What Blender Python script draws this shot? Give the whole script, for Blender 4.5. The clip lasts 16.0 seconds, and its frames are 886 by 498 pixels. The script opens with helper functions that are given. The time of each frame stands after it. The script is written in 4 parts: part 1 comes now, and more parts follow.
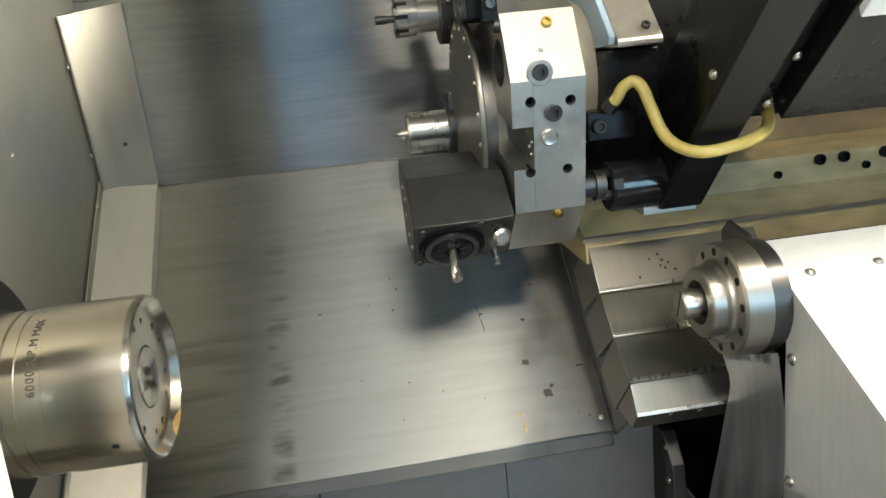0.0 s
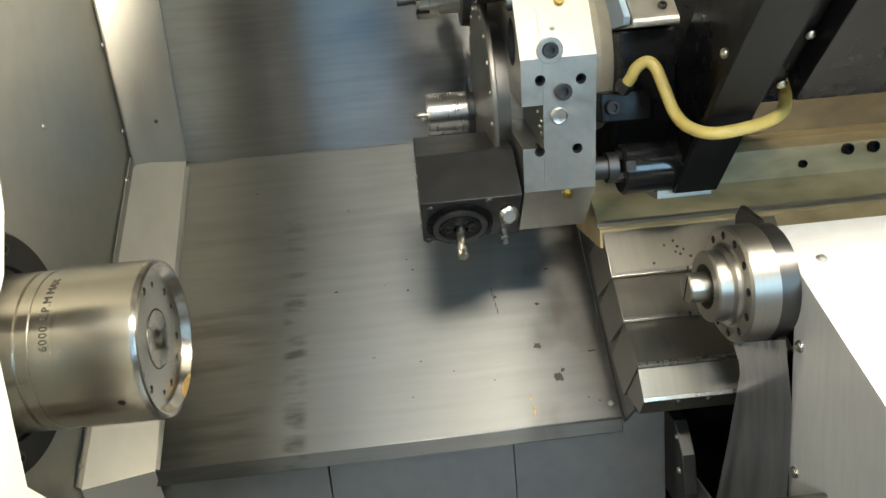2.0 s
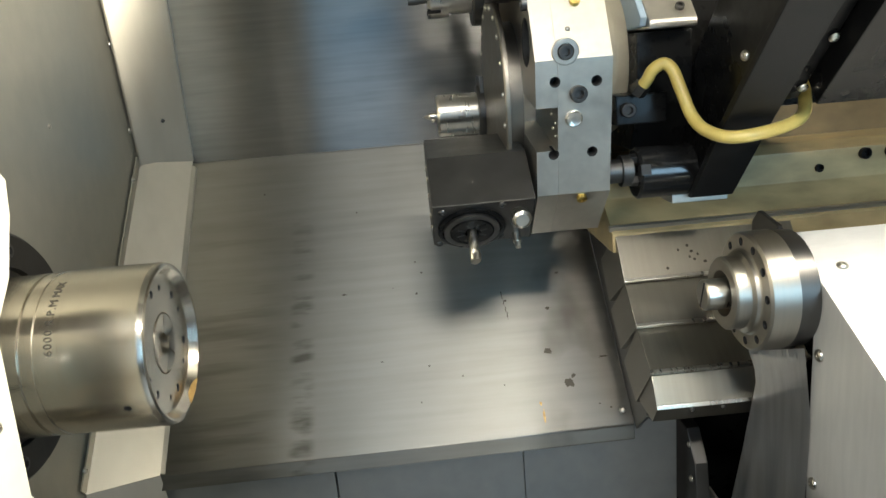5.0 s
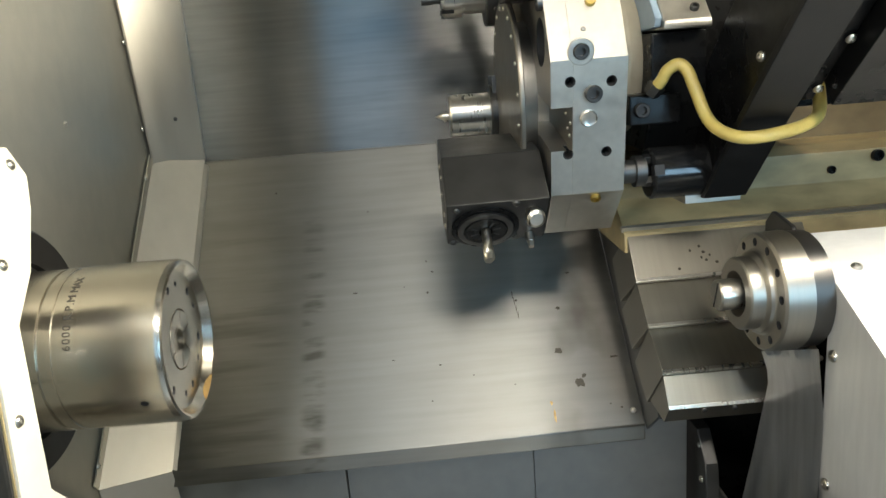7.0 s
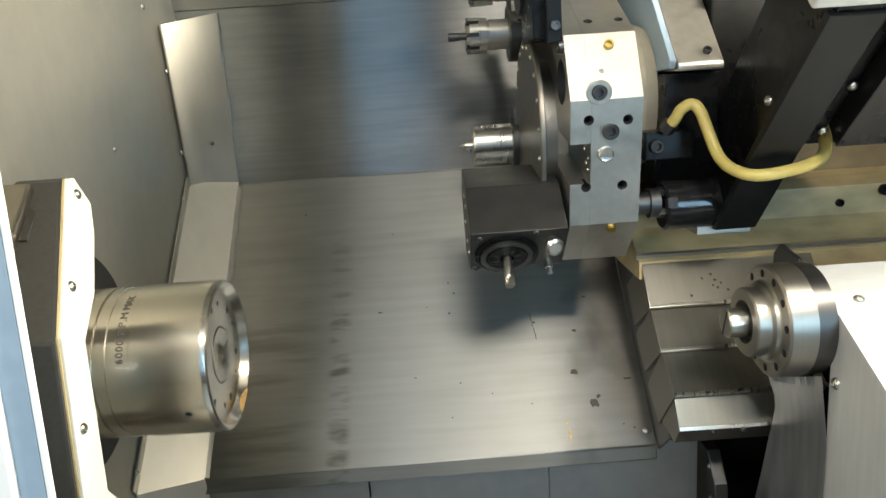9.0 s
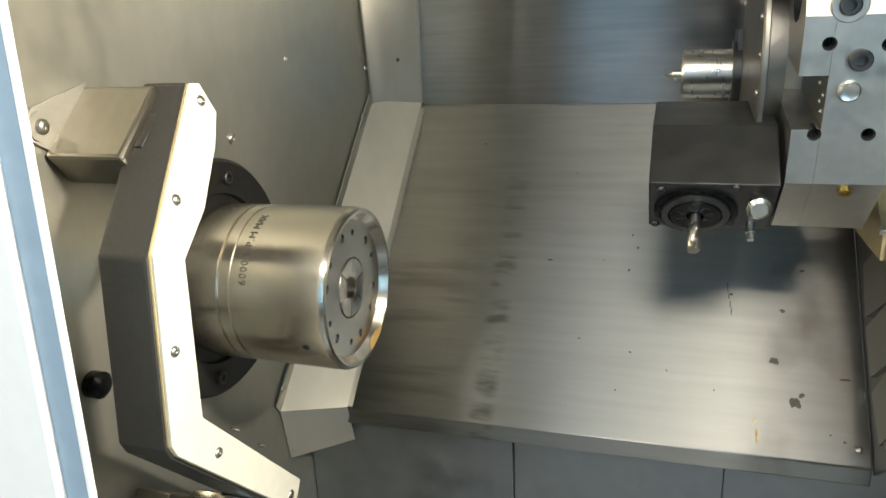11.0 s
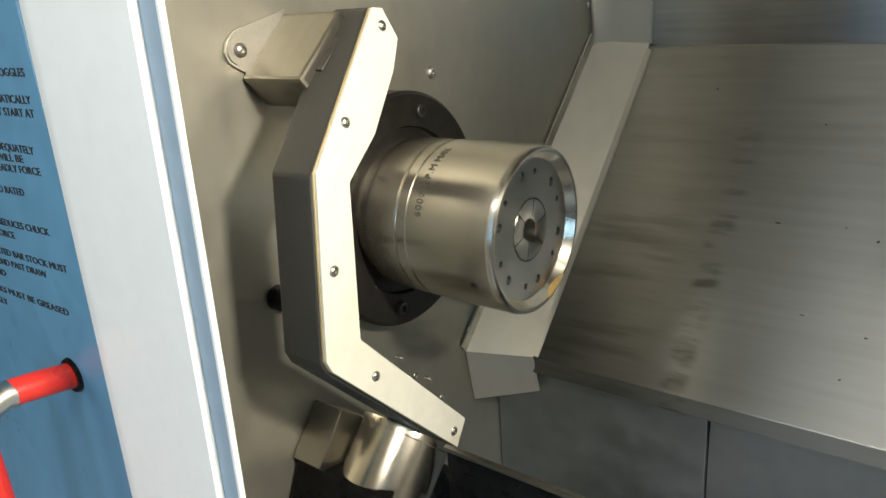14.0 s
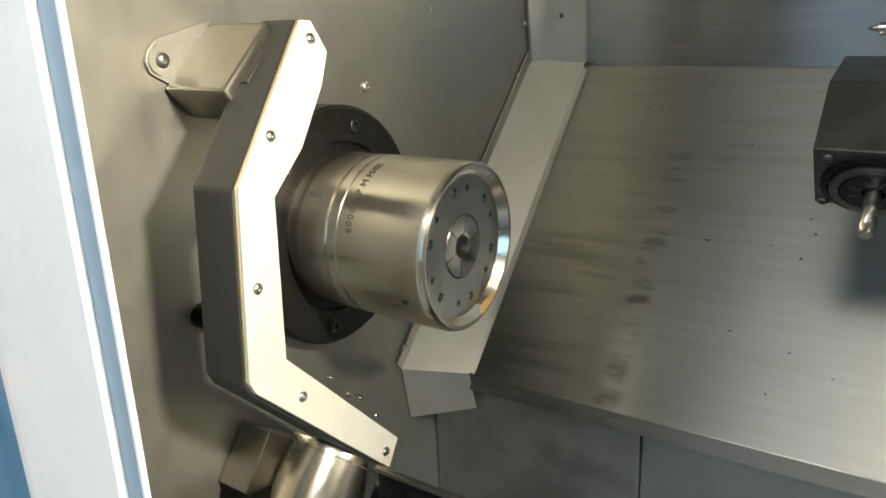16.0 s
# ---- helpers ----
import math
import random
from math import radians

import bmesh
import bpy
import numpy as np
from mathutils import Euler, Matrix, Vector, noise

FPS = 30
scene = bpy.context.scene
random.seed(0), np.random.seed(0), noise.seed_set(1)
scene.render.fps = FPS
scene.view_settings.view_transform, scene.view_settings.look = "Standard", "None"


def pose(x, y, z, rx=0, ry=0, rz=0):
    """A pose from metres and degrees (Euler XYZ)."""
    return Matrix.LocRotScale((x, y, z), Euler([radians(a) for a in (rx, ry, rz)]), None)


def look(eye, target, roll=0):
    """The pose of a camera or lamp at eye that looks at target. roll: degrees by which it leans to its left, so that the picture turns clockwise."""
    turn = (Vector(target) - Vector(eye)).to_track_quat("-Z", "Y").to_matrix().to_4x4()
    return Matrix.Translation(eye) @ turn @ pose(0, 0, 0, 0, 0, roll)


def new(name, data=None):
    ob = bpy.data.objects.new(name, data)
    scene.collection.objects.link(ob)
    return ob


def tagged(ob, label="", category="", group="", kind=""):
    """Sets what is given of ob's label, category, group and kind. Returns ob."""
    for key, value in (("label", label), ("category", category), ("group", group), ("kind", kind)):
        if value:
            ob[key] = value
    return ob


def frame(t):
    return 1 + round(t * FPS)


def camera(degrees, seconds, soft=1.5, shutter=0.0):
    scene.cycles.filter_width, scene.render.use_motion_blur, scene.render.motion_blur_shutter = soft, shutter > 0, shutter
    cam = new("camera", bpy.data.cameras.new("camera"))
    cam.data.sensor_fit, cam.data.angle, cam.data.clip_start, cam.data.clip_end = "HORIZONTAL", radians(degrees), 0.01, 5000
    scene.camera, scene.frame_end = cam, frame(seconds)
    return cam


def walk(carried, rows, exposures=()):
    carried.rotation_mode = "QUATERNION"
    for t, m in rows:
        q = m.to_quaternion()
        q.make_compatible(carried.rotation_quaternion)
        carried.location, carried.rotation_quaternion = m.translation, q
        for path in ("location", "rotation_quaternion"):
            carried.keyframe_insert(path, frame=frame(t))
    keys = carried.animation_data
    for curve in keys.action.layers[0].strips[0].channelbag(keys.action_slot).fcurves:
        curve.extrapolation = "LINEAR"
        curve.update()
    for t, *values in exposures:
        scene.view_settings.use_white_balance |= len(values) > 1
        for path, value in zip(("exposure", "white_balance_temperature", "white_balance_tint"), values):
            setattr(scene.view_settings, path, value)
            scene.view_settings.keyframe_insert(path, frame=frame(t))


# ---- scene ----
cam = camera(63.1, 16.0)
PATH = [
    (0, (0.445, -0.926, 0.553), (0.632, 1.002, 0.054), -6.0),
    (0.5, (0.457, -0.929, 0.545), (0.643, 0.997, 0.038), -5.9),
    (1, (0.469, -0.937, 0.539), (0.598, 0.994, 0.033), -6.0),
    (1.5, (0.48, -0.939, 0.532), (0.57, 0.994, 0.026), -5.8),
    (2, (0.485, -0.942, 0.528), (0.552, 0.994, 0.03), -5.2),
    (2.5, (0.488, -0.94, 0.529), (0.538, 0.996, 0.031), -4.9),
    (3, (0.485, -0.936, 0.528), (0.541, 1.0, 0.03), -4.8),
    (3.5, (0.483, -0.929, 0.53), (0.546, 1.006, 0.029), -4.8),
    (4, (0.48, -0.925, 0.531), (0.542, 1.01, 0.029), -4.8),
    (6.5, (0.469, -0.927, 0.529), (0.519, 1.011, 0.037), -5.0),
    (7, (0.464, -0.929, 0.529), (0.512, 1.008, 0.035), -4.6),
    (7.5, (0.462, -0.953, 0.545), (0.53, 0.987, 0.061), -4.1),
    (8, (0.455, -0.984, 0.562), (0.528, 0.961, 0.102), -4.1),
    (8.5, (0.453, -0.988, 0.562), (0.507, 0.96, 0.111), -4.1),
    (9, (0.454, -0.978, 0.555), (0.461, 0.97, 0.105), -3.9),
    (9.5, (0.461, -0.957, 0.54), (0.33, 0.974, 0.038), -4.0),
    (9.7, (0.471, -0.951, 0.535), (0.264, 0.973, 0.028), -3.6),
    (11.8, (0.543, -0.785, 0.527), (-0.302, 0.904, -0.133), -4.1),
    (12, (0.553, -0.779, 0.519), (-0.369, 0.867, -0.145), -4.7),
    (12.5, (0.562, -0.772, 0.497), (-0.547, 0.752, -0.171), -5.9),
    (13, (0.555, -0.781, 0.497), (-0.65, 0.679, -0.148), -5.8),
    (13.5, (0.553, -0.786, 0.497), (-0.665, 0.659, -0.159), -5.3),
    (14, (0.559, -0.785, 0.497), (-0.62, 0.687, -0.169), -4.3),
    (14.5, (0.567, -0.781, 0.496), (-0.559, 0.733, -0.169), -3.8),
    (15, (0.569, -0.776, 0.494), (-0.517, 0.771, -0.159), -3.6),
    (15.5, (0.564, -0.775, 0.495), (-0.533, 0.773, -0.14), -3.7),
    (16, (0.566, -0.769, 0.495), (-0.499, 0.8, -0.141), -2.7),
]
walk(cam, [(t, look(eye, target, roll)) for t, eye, target, roll in PATH], [(0, 0.0), (9.0, 0.0), (9.7, 0.0), (11.8, 0.05), (12.5, 0.15), (13.2, -0.2), (14.5, -0.35), (16, -0.2)])

# ---- world and light ----
world = bpy.data.worlds.new("workshop")
scene.world = world
world.use_nodes = True
world.node_tree.nodes["Background"].inputs[0].default_value = (0.96, 0.95, 0.88, 1)
world.node_tree.nodes["Background"].inputs[1].default_value = 0.06


def area_lamp(name, eye, target, sx, sy, watts, colour):
    d = bpy.data.lights.new(name, "AREA")
    d.shape, d.size, d.size_y, d.energy, d.color = "RECTANGLE", sx, sy, watts, colour
    ob = new(name, d)
    ob.matrix_world = look(eye, target)
    return ob


area_lamp("machine_work_lamp", (1.19, -0.52, 0.88), (0.2, -0.25, 0.3), 0.16, 0.07, 32, (1.0, 0.93, 0.76))
area_lamp("door_work_lamp", (0.83, -1.47, 1.42), (0.5, 0.1, 0.2), 0.40, 0.06, 11.5, (1.0, 0.95, 0.84))
area_lamp("workshop_daylight", (0.20, -2.6, 1.0), (0.25, 0.4, 0.5), 0.50, 1.6, 6.0, (0.34, 0.66, 1.0))
area_lamp("workshop_ceiling_lamp", (0.5, -2.3, 2.35), (0.3, -0.5, 0.2), 1.1, 0.3, 29, (1.0, 0.98, 0.90))
area_lamp("workshop_side_window", (1.65, -2.6, 0.70), (0.8, -0.1, 0.1), 0.7, 1.0, 24, (0.45, 0.75, 1.0))
# Unseen fill from the left, added to brighten the housing side sheet
area_lamp("workshop_far_lamp", (-0.9, -2.7, 0.85), (0.8, -0.2, 0.1), 1.0, 0.4, 24, (1.0, 0.99, 0.94))


# ---- materials ----
def material(name, colour, rough=0.5, metal=0.0, grain=(60, 60, 60), vary=0.15, rvary=0.1, bump=0.02, blotch=6.0, stains=False, brushed=None, turned=0.0):
    """Base colour and roughness varied by a fine grain and by broad stains."""
    m = bpy.data.materials.new(name)
    m.use_nodes = True
    n, l = m.node_tree.nodes, m.node_tree.links
    b = n["Principled BSDF"]
    b.inputs["Metallic"].default_value = metal
    if brushed:
        b.inputs["Anisotropic"].default_value = brushed[0]
        tan = m.node_tree.nodes.new("ShaderNodeCombineXYZ")
        for i in range(3):
            tan.inputs[i].default_value = brushed[1][i]
        m.node_tree.links.new(tan.outputs[0], b.inputs["Tangent"])
    if turned:
        b.inputs["Anisotropic"].default_value = turned
        b.inputs["Anisotropic Rotation"].default_value = 0.25
        tan = n.new("ShaderNodeTangent")
        tan.direction_type, tan.axis = "RADIAL", "X"
        l.new(tan.outputs[0], b.inputs["Tangent"])
    tc = n.new("ShaderNodeTexCoord")
    mp = n.new("ShaderNodeMapping")
    mp.inputs["Scale"].default_value = grain
    l.new(tc.outputs["Object"], mp.inputs["Vector"])
    fine = n.new("ShaderNodeTexNoise")
    fine.inputs["Scale"].default_value = 1.0
    fine.inputs["Detail"].default_value = 6
    l.new(mp.outputs[0], fine.inputs["Vector"])
    broad = n.new("ShaderNodeTexNoise")
    broad.inputs["Scale"].default_value = blotch
    broad.inputs["Detail"].default_value = 5
    l.new(tc.outputs["Object"], broad.inputs["Vector"])
    add = n.new("ShaderNodeMath")
    add.operation = "ADD"
    l.new(fine.outputs[0], add.inputs[0])
    l.new(broad.outputs[0], add.inputs[1])
    cr = n.new("ShaderNodeMapRange")
    cr.inputs["From Min"].default_value, cr.inputs["From Max"].default_value = 0.7, 1.3
    l.new(add.outputs[0], cr.inputs["Value"])
    mix = n.new("ShaderNodeMix")
    mix.data_type = "RGBA"
    lo = [c * (1 - vary) for c in colour]
    hi = [min(1, c * (1 + vary)) for c in colour]
    mix.inputs["A"].default_value = (*lo, 1)
    mix.inputs["B"].default_value = (*hi, 1)
    l.new(cr.outputs[0], mix.inputs["Factor"])
    out = mix.outputs["Result"]
    if stains:
        # oil smears: a ladder of marks across one band, and long level streaks
        sep = n.new("ShaderNodeSeparateXYZ")
        l.new(tc.outputs["Object"], sep.inputs[0])
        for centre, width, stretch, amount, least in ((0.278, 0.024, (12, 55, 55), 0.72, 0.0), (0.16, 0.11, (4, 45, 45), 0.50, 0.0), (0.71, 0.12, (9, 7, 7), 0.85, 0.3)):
            d = n.new("ShaderNodeMath")
            d.operation = "SUBTRACT"
            l.new(sep.outputs[0], d.inputs[0])
            d.inputs[1].default_value = centre
            q = n.new("ShaderNodeMath")
            q.operation = "ABSOLUTE"
            l.new(d.outputs[0], q.inputs[0])
            band = n.new("ShaderNodeMapRange")
            band.interpolation_type = "SMOOTHSTEP"
            band.inputs["From Min"].default_value, band.inputs["From Max"].default_value = width, width * 0.3
            l.new(q.outputs[0], band.inputs["Value"])
            mq = n.new("ShaderNodeMapping")
            mq.inputs["Scale"].default_value = stretch
            l.new(tc.outputs["Object"], mq.inputs["Vector"])
            nz = n.new("ShaderNodeTexNoise")
            nz.inputs["Scale"].default_value, nz.inputs["Detail"].default_value = 1.0, 3
            l.new(mq.outputs[0], nz.inputs["Vector"])
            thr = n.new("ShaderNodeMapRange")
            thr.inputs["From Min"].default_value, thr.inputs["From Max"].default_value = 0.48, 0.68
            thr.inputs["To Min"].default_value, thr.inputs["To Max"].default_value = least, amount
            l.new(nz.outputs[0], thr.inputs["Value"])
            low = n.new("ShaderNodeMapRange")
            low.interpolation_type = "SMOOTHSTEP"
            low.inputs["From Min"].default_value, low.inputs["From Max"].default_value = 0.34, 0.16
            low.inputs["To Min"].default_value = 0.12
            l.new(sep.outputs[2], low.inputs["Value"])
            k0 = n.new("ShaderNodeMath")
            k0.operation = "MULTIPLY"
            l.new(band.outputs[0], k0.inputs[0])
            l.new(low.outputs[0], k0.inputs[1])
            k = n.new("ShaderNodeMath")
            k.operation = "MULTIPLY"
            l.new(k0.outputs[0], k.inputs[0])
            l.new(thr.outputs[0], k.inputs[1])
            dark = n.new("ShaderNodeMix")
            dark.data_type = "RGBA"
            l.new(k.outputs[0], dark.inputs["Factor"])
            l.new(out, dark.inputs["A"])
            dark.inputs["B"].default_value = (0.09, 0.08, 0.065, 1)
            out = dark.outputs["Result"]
    l.new(out, b.inputs["Base Color"])
    rr = n.new("ShaderNodeMapRange")
    rr.inputs["From Min"].default_value, rr.inputs["From Max"].default_value = 0.7, 1.3
    rr.inputs["To Min"].default_value, rr.inputs["To Max"].default_value = max(0.03, rough - rvary), rough + rvary
    l.new(add.outputs[0], rr.inputs["Value"])
    l.new(rr.outputs[0], b.inputs["Roughness"])
    if bump:
        bp = n.new("ShaderNodeBump")
        bp.inputs["Strength"].default_value = bump
        bp.inputs["Distance"].default_value = 0.002
        l.new(fine.outputs[0], bp.inputs["Height"])
        l.new(bp.outputs[0], b.inputs["Normal"])
    return m


STEEL = material("brushed stainless", (0.52, 0.50, 0.45), 0.46, 0.85, (25, 220, 220), 0.08, 0.05, 0.012)
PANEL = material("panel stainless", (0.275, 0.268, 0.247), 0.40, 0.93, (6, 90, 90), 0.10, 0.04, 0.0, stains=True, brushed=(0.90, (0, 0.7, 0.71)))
WALLST = material("wall stainless", (0.47, 0.45, 0.385), 0.44, 0.82, (45, 45, 30), 0.07, 0.05, 0.004)
BRIGHT = material("machined steel", (0.60, 0.57, 0.51), 0.30, 1.0, (200, 30, 30), 0.08, 0.06, 0.005)
GROUND = material("ground steel", (0.56, 0.53, 0.47), 0.38, 1.0, (90, 90, 90), 0.10, 0.08, 0.02)
DARKST = material("dark oiled steel", (0.105, 0.102, 0.098), 0.40, 0.9, (40, 40, 40), 0.10, 0.08, 0.01)
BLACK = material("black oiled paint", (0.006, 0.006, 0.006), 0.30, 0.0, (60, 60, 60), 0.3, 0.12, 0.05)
GLOSS = material("glossy black paint", (0.012, 0.012, 0.012), 0.16, 0.0, (40, 40, 40), 0.2, 0.06, 0.01)
RUBBER = material("black cast guard", (0.034, 0.032, 0.029), 0.52, 0.0, (200, 200, 200), 0.3, 0.1, 0.15)
OXIDE = material("black oxide steel", (0.035, 0.032, 0.028), 0.42, 0.6, (80, 80, 80), 0.3, 0.1, 0.03)
CREAM = material("cream paint", (0.72, 0.68, 0.58), 0.4, 0.0, (60, 60, 60), 0.06, 0.08, 0.02)
WHITE = material("white paint", (0.8, 0.79, 0.75), 0.4, 0.0, (60, 60, 60), 0.03, 0.05, 0.02)
BLUE = material("blue paint", (0.10, 0.24, 0.36), 0.35, 0.0, (60, 60, 60), 0.08, 0.08, 0.03)
GREYBLUE = material("grey blue seal", (0.25, 0.33, 0.40), 0.45, 0.0, (60, 60, 60), 0.08, 0.05, 0.02)
RED = material("red handle", (0.65, 0.03, 0.02), 0.3, 0.0, (60, 60, 60), 0.1, 0.05, 0.02)
YELLOW = material("yellow hose", (0.60, 0.46, 0.13), 0.36, 0.0, (60, 60, 60), 0.15, 0.05, 0.02)
# Near-black that paints the shade inside bores, drilled holes and slots
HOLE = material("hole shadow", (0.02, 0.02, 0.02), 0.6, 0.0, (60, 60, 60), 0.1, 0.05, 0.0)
ENGRAVE = material("engraving", (0.09, 0.08, 0.065), 0.6, 0.3, (60, 60, 60), 0.1, 0.05, 0.0)
RUST = material("rust stain", (0.36, 0.22, 0.07), 0.55, 0.0, (150, 150, 150), 0.5, 0.1, 0.05)
INK = material("engraved ink", (0.03, 0.028, 0.025), 0.6, 0.0, (60, 60, 60), 0.1, 0.05, 0.0)
# Slope stainless darkened, so the back panel's shade sits in its colour
BACKW = material("shaded back panel stainless", (0.18, 0.177, 0.167), 0.29, 0.88, (7, 110, 110), 0.16, 0.012, 0.0, stains=True, brushed=(0.97, (0, 0, 1)))
STRIP = material("folded stainless", (0.54, 0.51, 0.44), 0.42, 0.85, (40, 40, 12), 0.06, 0.06, 0.015)
# Stainless top sheet; its strong lighting is put into a near-white colour
TOPST = material("glare-lit cover sheet", (0.82, 0.80, 0.76), 0.5, 0.35, (40, 120, 120), 0.06, 0.05, 0.015)
LEAF = material("cover leaf", (0.36, 0.335, 0.28), 0.33, 0.95, (160, 8, 8), 0.07, 0.05, 0.0)
WELL = material("stained sheet", (0.37, 0.375, 0.37), 0.42, 1.0, (30, 30, 30), 0.12, 0.1, 0.02)
CHUCK = material("turned steel", (0.76, 0.715, 0.625), 0.26, 1.0, (420, 3, 3), 0.025, 0.012, 0.0, turned=0.65)
NOSE = material("ground spindle nose", (0.44, 0.415, 0.365), 0.42, 1.0, (300, 6, 6), 0.06, 0.04, 0.002, turned=0.4)
CURTAIN = material("grey curtain sheet", (0.60, 0.60, 0.60), 0.40, 0.8, (120, 120, 8), 0.15, 0.08, 0.02)
GREYBLACK = material("worn dark paint", (0.012, 0.012, 0.012), 0.45, 0.0, (60, 60, 60), 0.3, 0.1, 0.05)
BED = material("oil-stained cream paint", (0.45, 0.35, 0.18), 0.4, 0.0, (14, 30, 30), 0.35, 0.1, 0.03)
CONCRETE = material("pale painted concrete", (0.36, 0.39, 0.41), 0.4, 0.0, (30, 30, 30), 0.10, 0.08, 0.02, 2.0)
BROWN = material("oil-browned wall", (0.15, 0.108, 0.052), 0.45, 0.0, (14, 30, 30), 0.4, 0.1, 0.03)
# Side sheet stainless, lightened in colour for the light falling on it
HOUSE = material("lightened housing sheet", (0.78, 0.77, 0.74), 0.42, 0.35, (120, 120, 20), 0.06, 0.06, 0.01)
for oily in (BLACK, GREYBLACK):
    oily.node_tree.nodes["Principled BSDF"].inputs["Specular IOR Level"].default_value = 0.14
BRACK = material("oiled bracket steel", (0.30, 0.28, 0.24), 0.36, 1.0, (60, 60, 20), 0.12, 0.08, 0.01)
SLEEVE = material("polished sleeve steel", (0.58, 0.53, 0.44), 0.20, 1.0, (9, 9, 9), 0.15, 0.08, 0.004)
HUB = material("oiled hub disc", (0.22, 0.205, 0.18), 0.40, 0.9, (60, 60, 60), 0.12, 0.08, 0.01)
# Beige of the neck, taken darker because the neck lies in shade
NECK = material("shaded beige paint", (0.36, 0.32, 0.24), 0.45, 0.0, (40, 40, 40), 0.12, 0.08, 0.02)
BRASS = material("brass plug", (0.55, 0.40, 0.12), 0.35, 1.0, (60, 60, 60), 0.1, 0.05, 0.0)


# ---- mesh helpers ----
def finish(name, bm, mat, parent=None, label="", smooth=None):
    me = bpy.data.meshes.new(name)
    bmesh.ops.recalc_face_normals(bm, faces=bm.faces)
    if smooth:
        flat = bm.faces.layers.int.get("flat")
        for f in bm.faces:
            f.smooth = not (flat and f[flat])
        for e in bm.edges:
            if len(e.link_faces) == 2 and e.calc_face_angle(0) > radians(smooth):
                e.smooth = False
    bm.to_mesh(me)
    bm.free()
    me.materials.append(mat)
    ob = new(name, me)
    if parent:
        ob.parent = parent
    if label:
        tagged(ob, label)
    return ob


def part(name, bm, mat, parent, label="", smooth=30):
    return finish(name, bm, mat, parent, label, smooth)


def thing(name, label, category, group="", kind=""):
    return tagged(new(name), label, category, group, kind)


def bevelled(bm, w, seg=2, angle=30):
    if w:
        flat = bm.faces.layers.int.new("flat")
        for f in bm.faces:
            f[flat] = 1
        es = [e for e in bm.edges if len(e.link_faces) == 2 and e.calc_face_angle(0) > radians(angle)]
        made = bmesh.ops.bevel(bm, geom=es, offset=w, segments=seg, affect="EDGES", profile=0.6, clamp_overlap=True)
        for f in made["faces"]:     # only the rounded edges are shaded smooth
            f[flat] = 0
    return bm


def box(x0, x1, y0, y1, z0, z1, w=0.0, m=None):
    bm = bmesh.new()
    bmesh.ops.create_cube(bm, size=1)
    for v in bm.verts:
        v.co = Vector((x0 + (v.co.x + 0.5) * (x1 - x0), y0 + (v.co.y + 0.5) * (y1 - y0), z0 + (v.co.z + 0.5) * (z1 - z0)))
    bevelled(bm, w)
    if m:
        bm.transform(m)
    return bm


def prism(pts, h0, h1, axis="x", w=0.0, m=None, seg=2):
    """An outline swept along an axis: (y, z) for x, (x, z) for y, (x, y) for z."""
    def at(a, b, h):
        return {"x": (h, a, b), "y": (a, h, b), "z": (a, b, h)}[axis]
    bm = bmesh.new()
    lo = [bm.verts.new(at(a, b, h0)) for a, b in pts]
    hi = [bm.verts.new(at(a, b, h1)) for a, b in pts]
    k = len(pts)
    bm.faces.new(lo)
    bm.faces.new(hi)
    for i in range(k):
        bm.faces.new((lo[i], lo[(i + 1) % k], hi[(i + 1) % k], hi[i]))
    bmesh.ops.recalc_face_normals(bm, faces=bm.faces)
    bevelled(bm, w, seg)
    if m:
        bm.transform(m)
    return bm


def lathe(profile, n=64, m=None):
    """Rows of (x, r) turned about the x axis; closed where r is 0."""
    held = []                # short bands beside each edge keep long faces straight
    for (xa, ra), (xb, rb) in zip(profile, profile[1:]):
        held.append((xa, ra))
        far = math.hypot(xb - xa, rb - ra)
        if far > 0.006 and ra > 0 and rb > 0:
            for f in (0.0006 / far, 1 - 0.0006 / far):
                held.append((xa + (xb - xa) * f, ra + (rb - ra) * f))
    profile = held + [profile[-1]]
    bm = bmesh.new()
    rings = []
    for x, r in profile:
        if r < 1e-6:
            rings.append([bm.verts.new((x, 0, 0))])
        else:
            rings.append([bm.verts.new((x, r * math.cos(2 * math.pi * i / n), r * math.sin(2 * math.pi * i / n))) for i in range(n)])
    for a, b in zip(rings, rings[1:]):
        for i in range(n):
            j = (i + 1) % n
            if len(a) == 1 and len(b) > 1:
                bm.faces.new((a[0], b[i], b[j]))
            elif len(b) == 1 and len(a) > 1:
                bm.faces.new((a[i], b[0], a[j]))
            elif len(a) > 1:
                bm.faces.new((a[i], b[i], b[j], a[j]))
    if m:
        bm.transform(m)
    return bm


def aim(p, d):
    """The pose that takes +x to the direction d, at p."""
    return Matrix.Translation(p) @ Vector(d).to_track_quat("X", "Z").to_matrix().to_4x4()


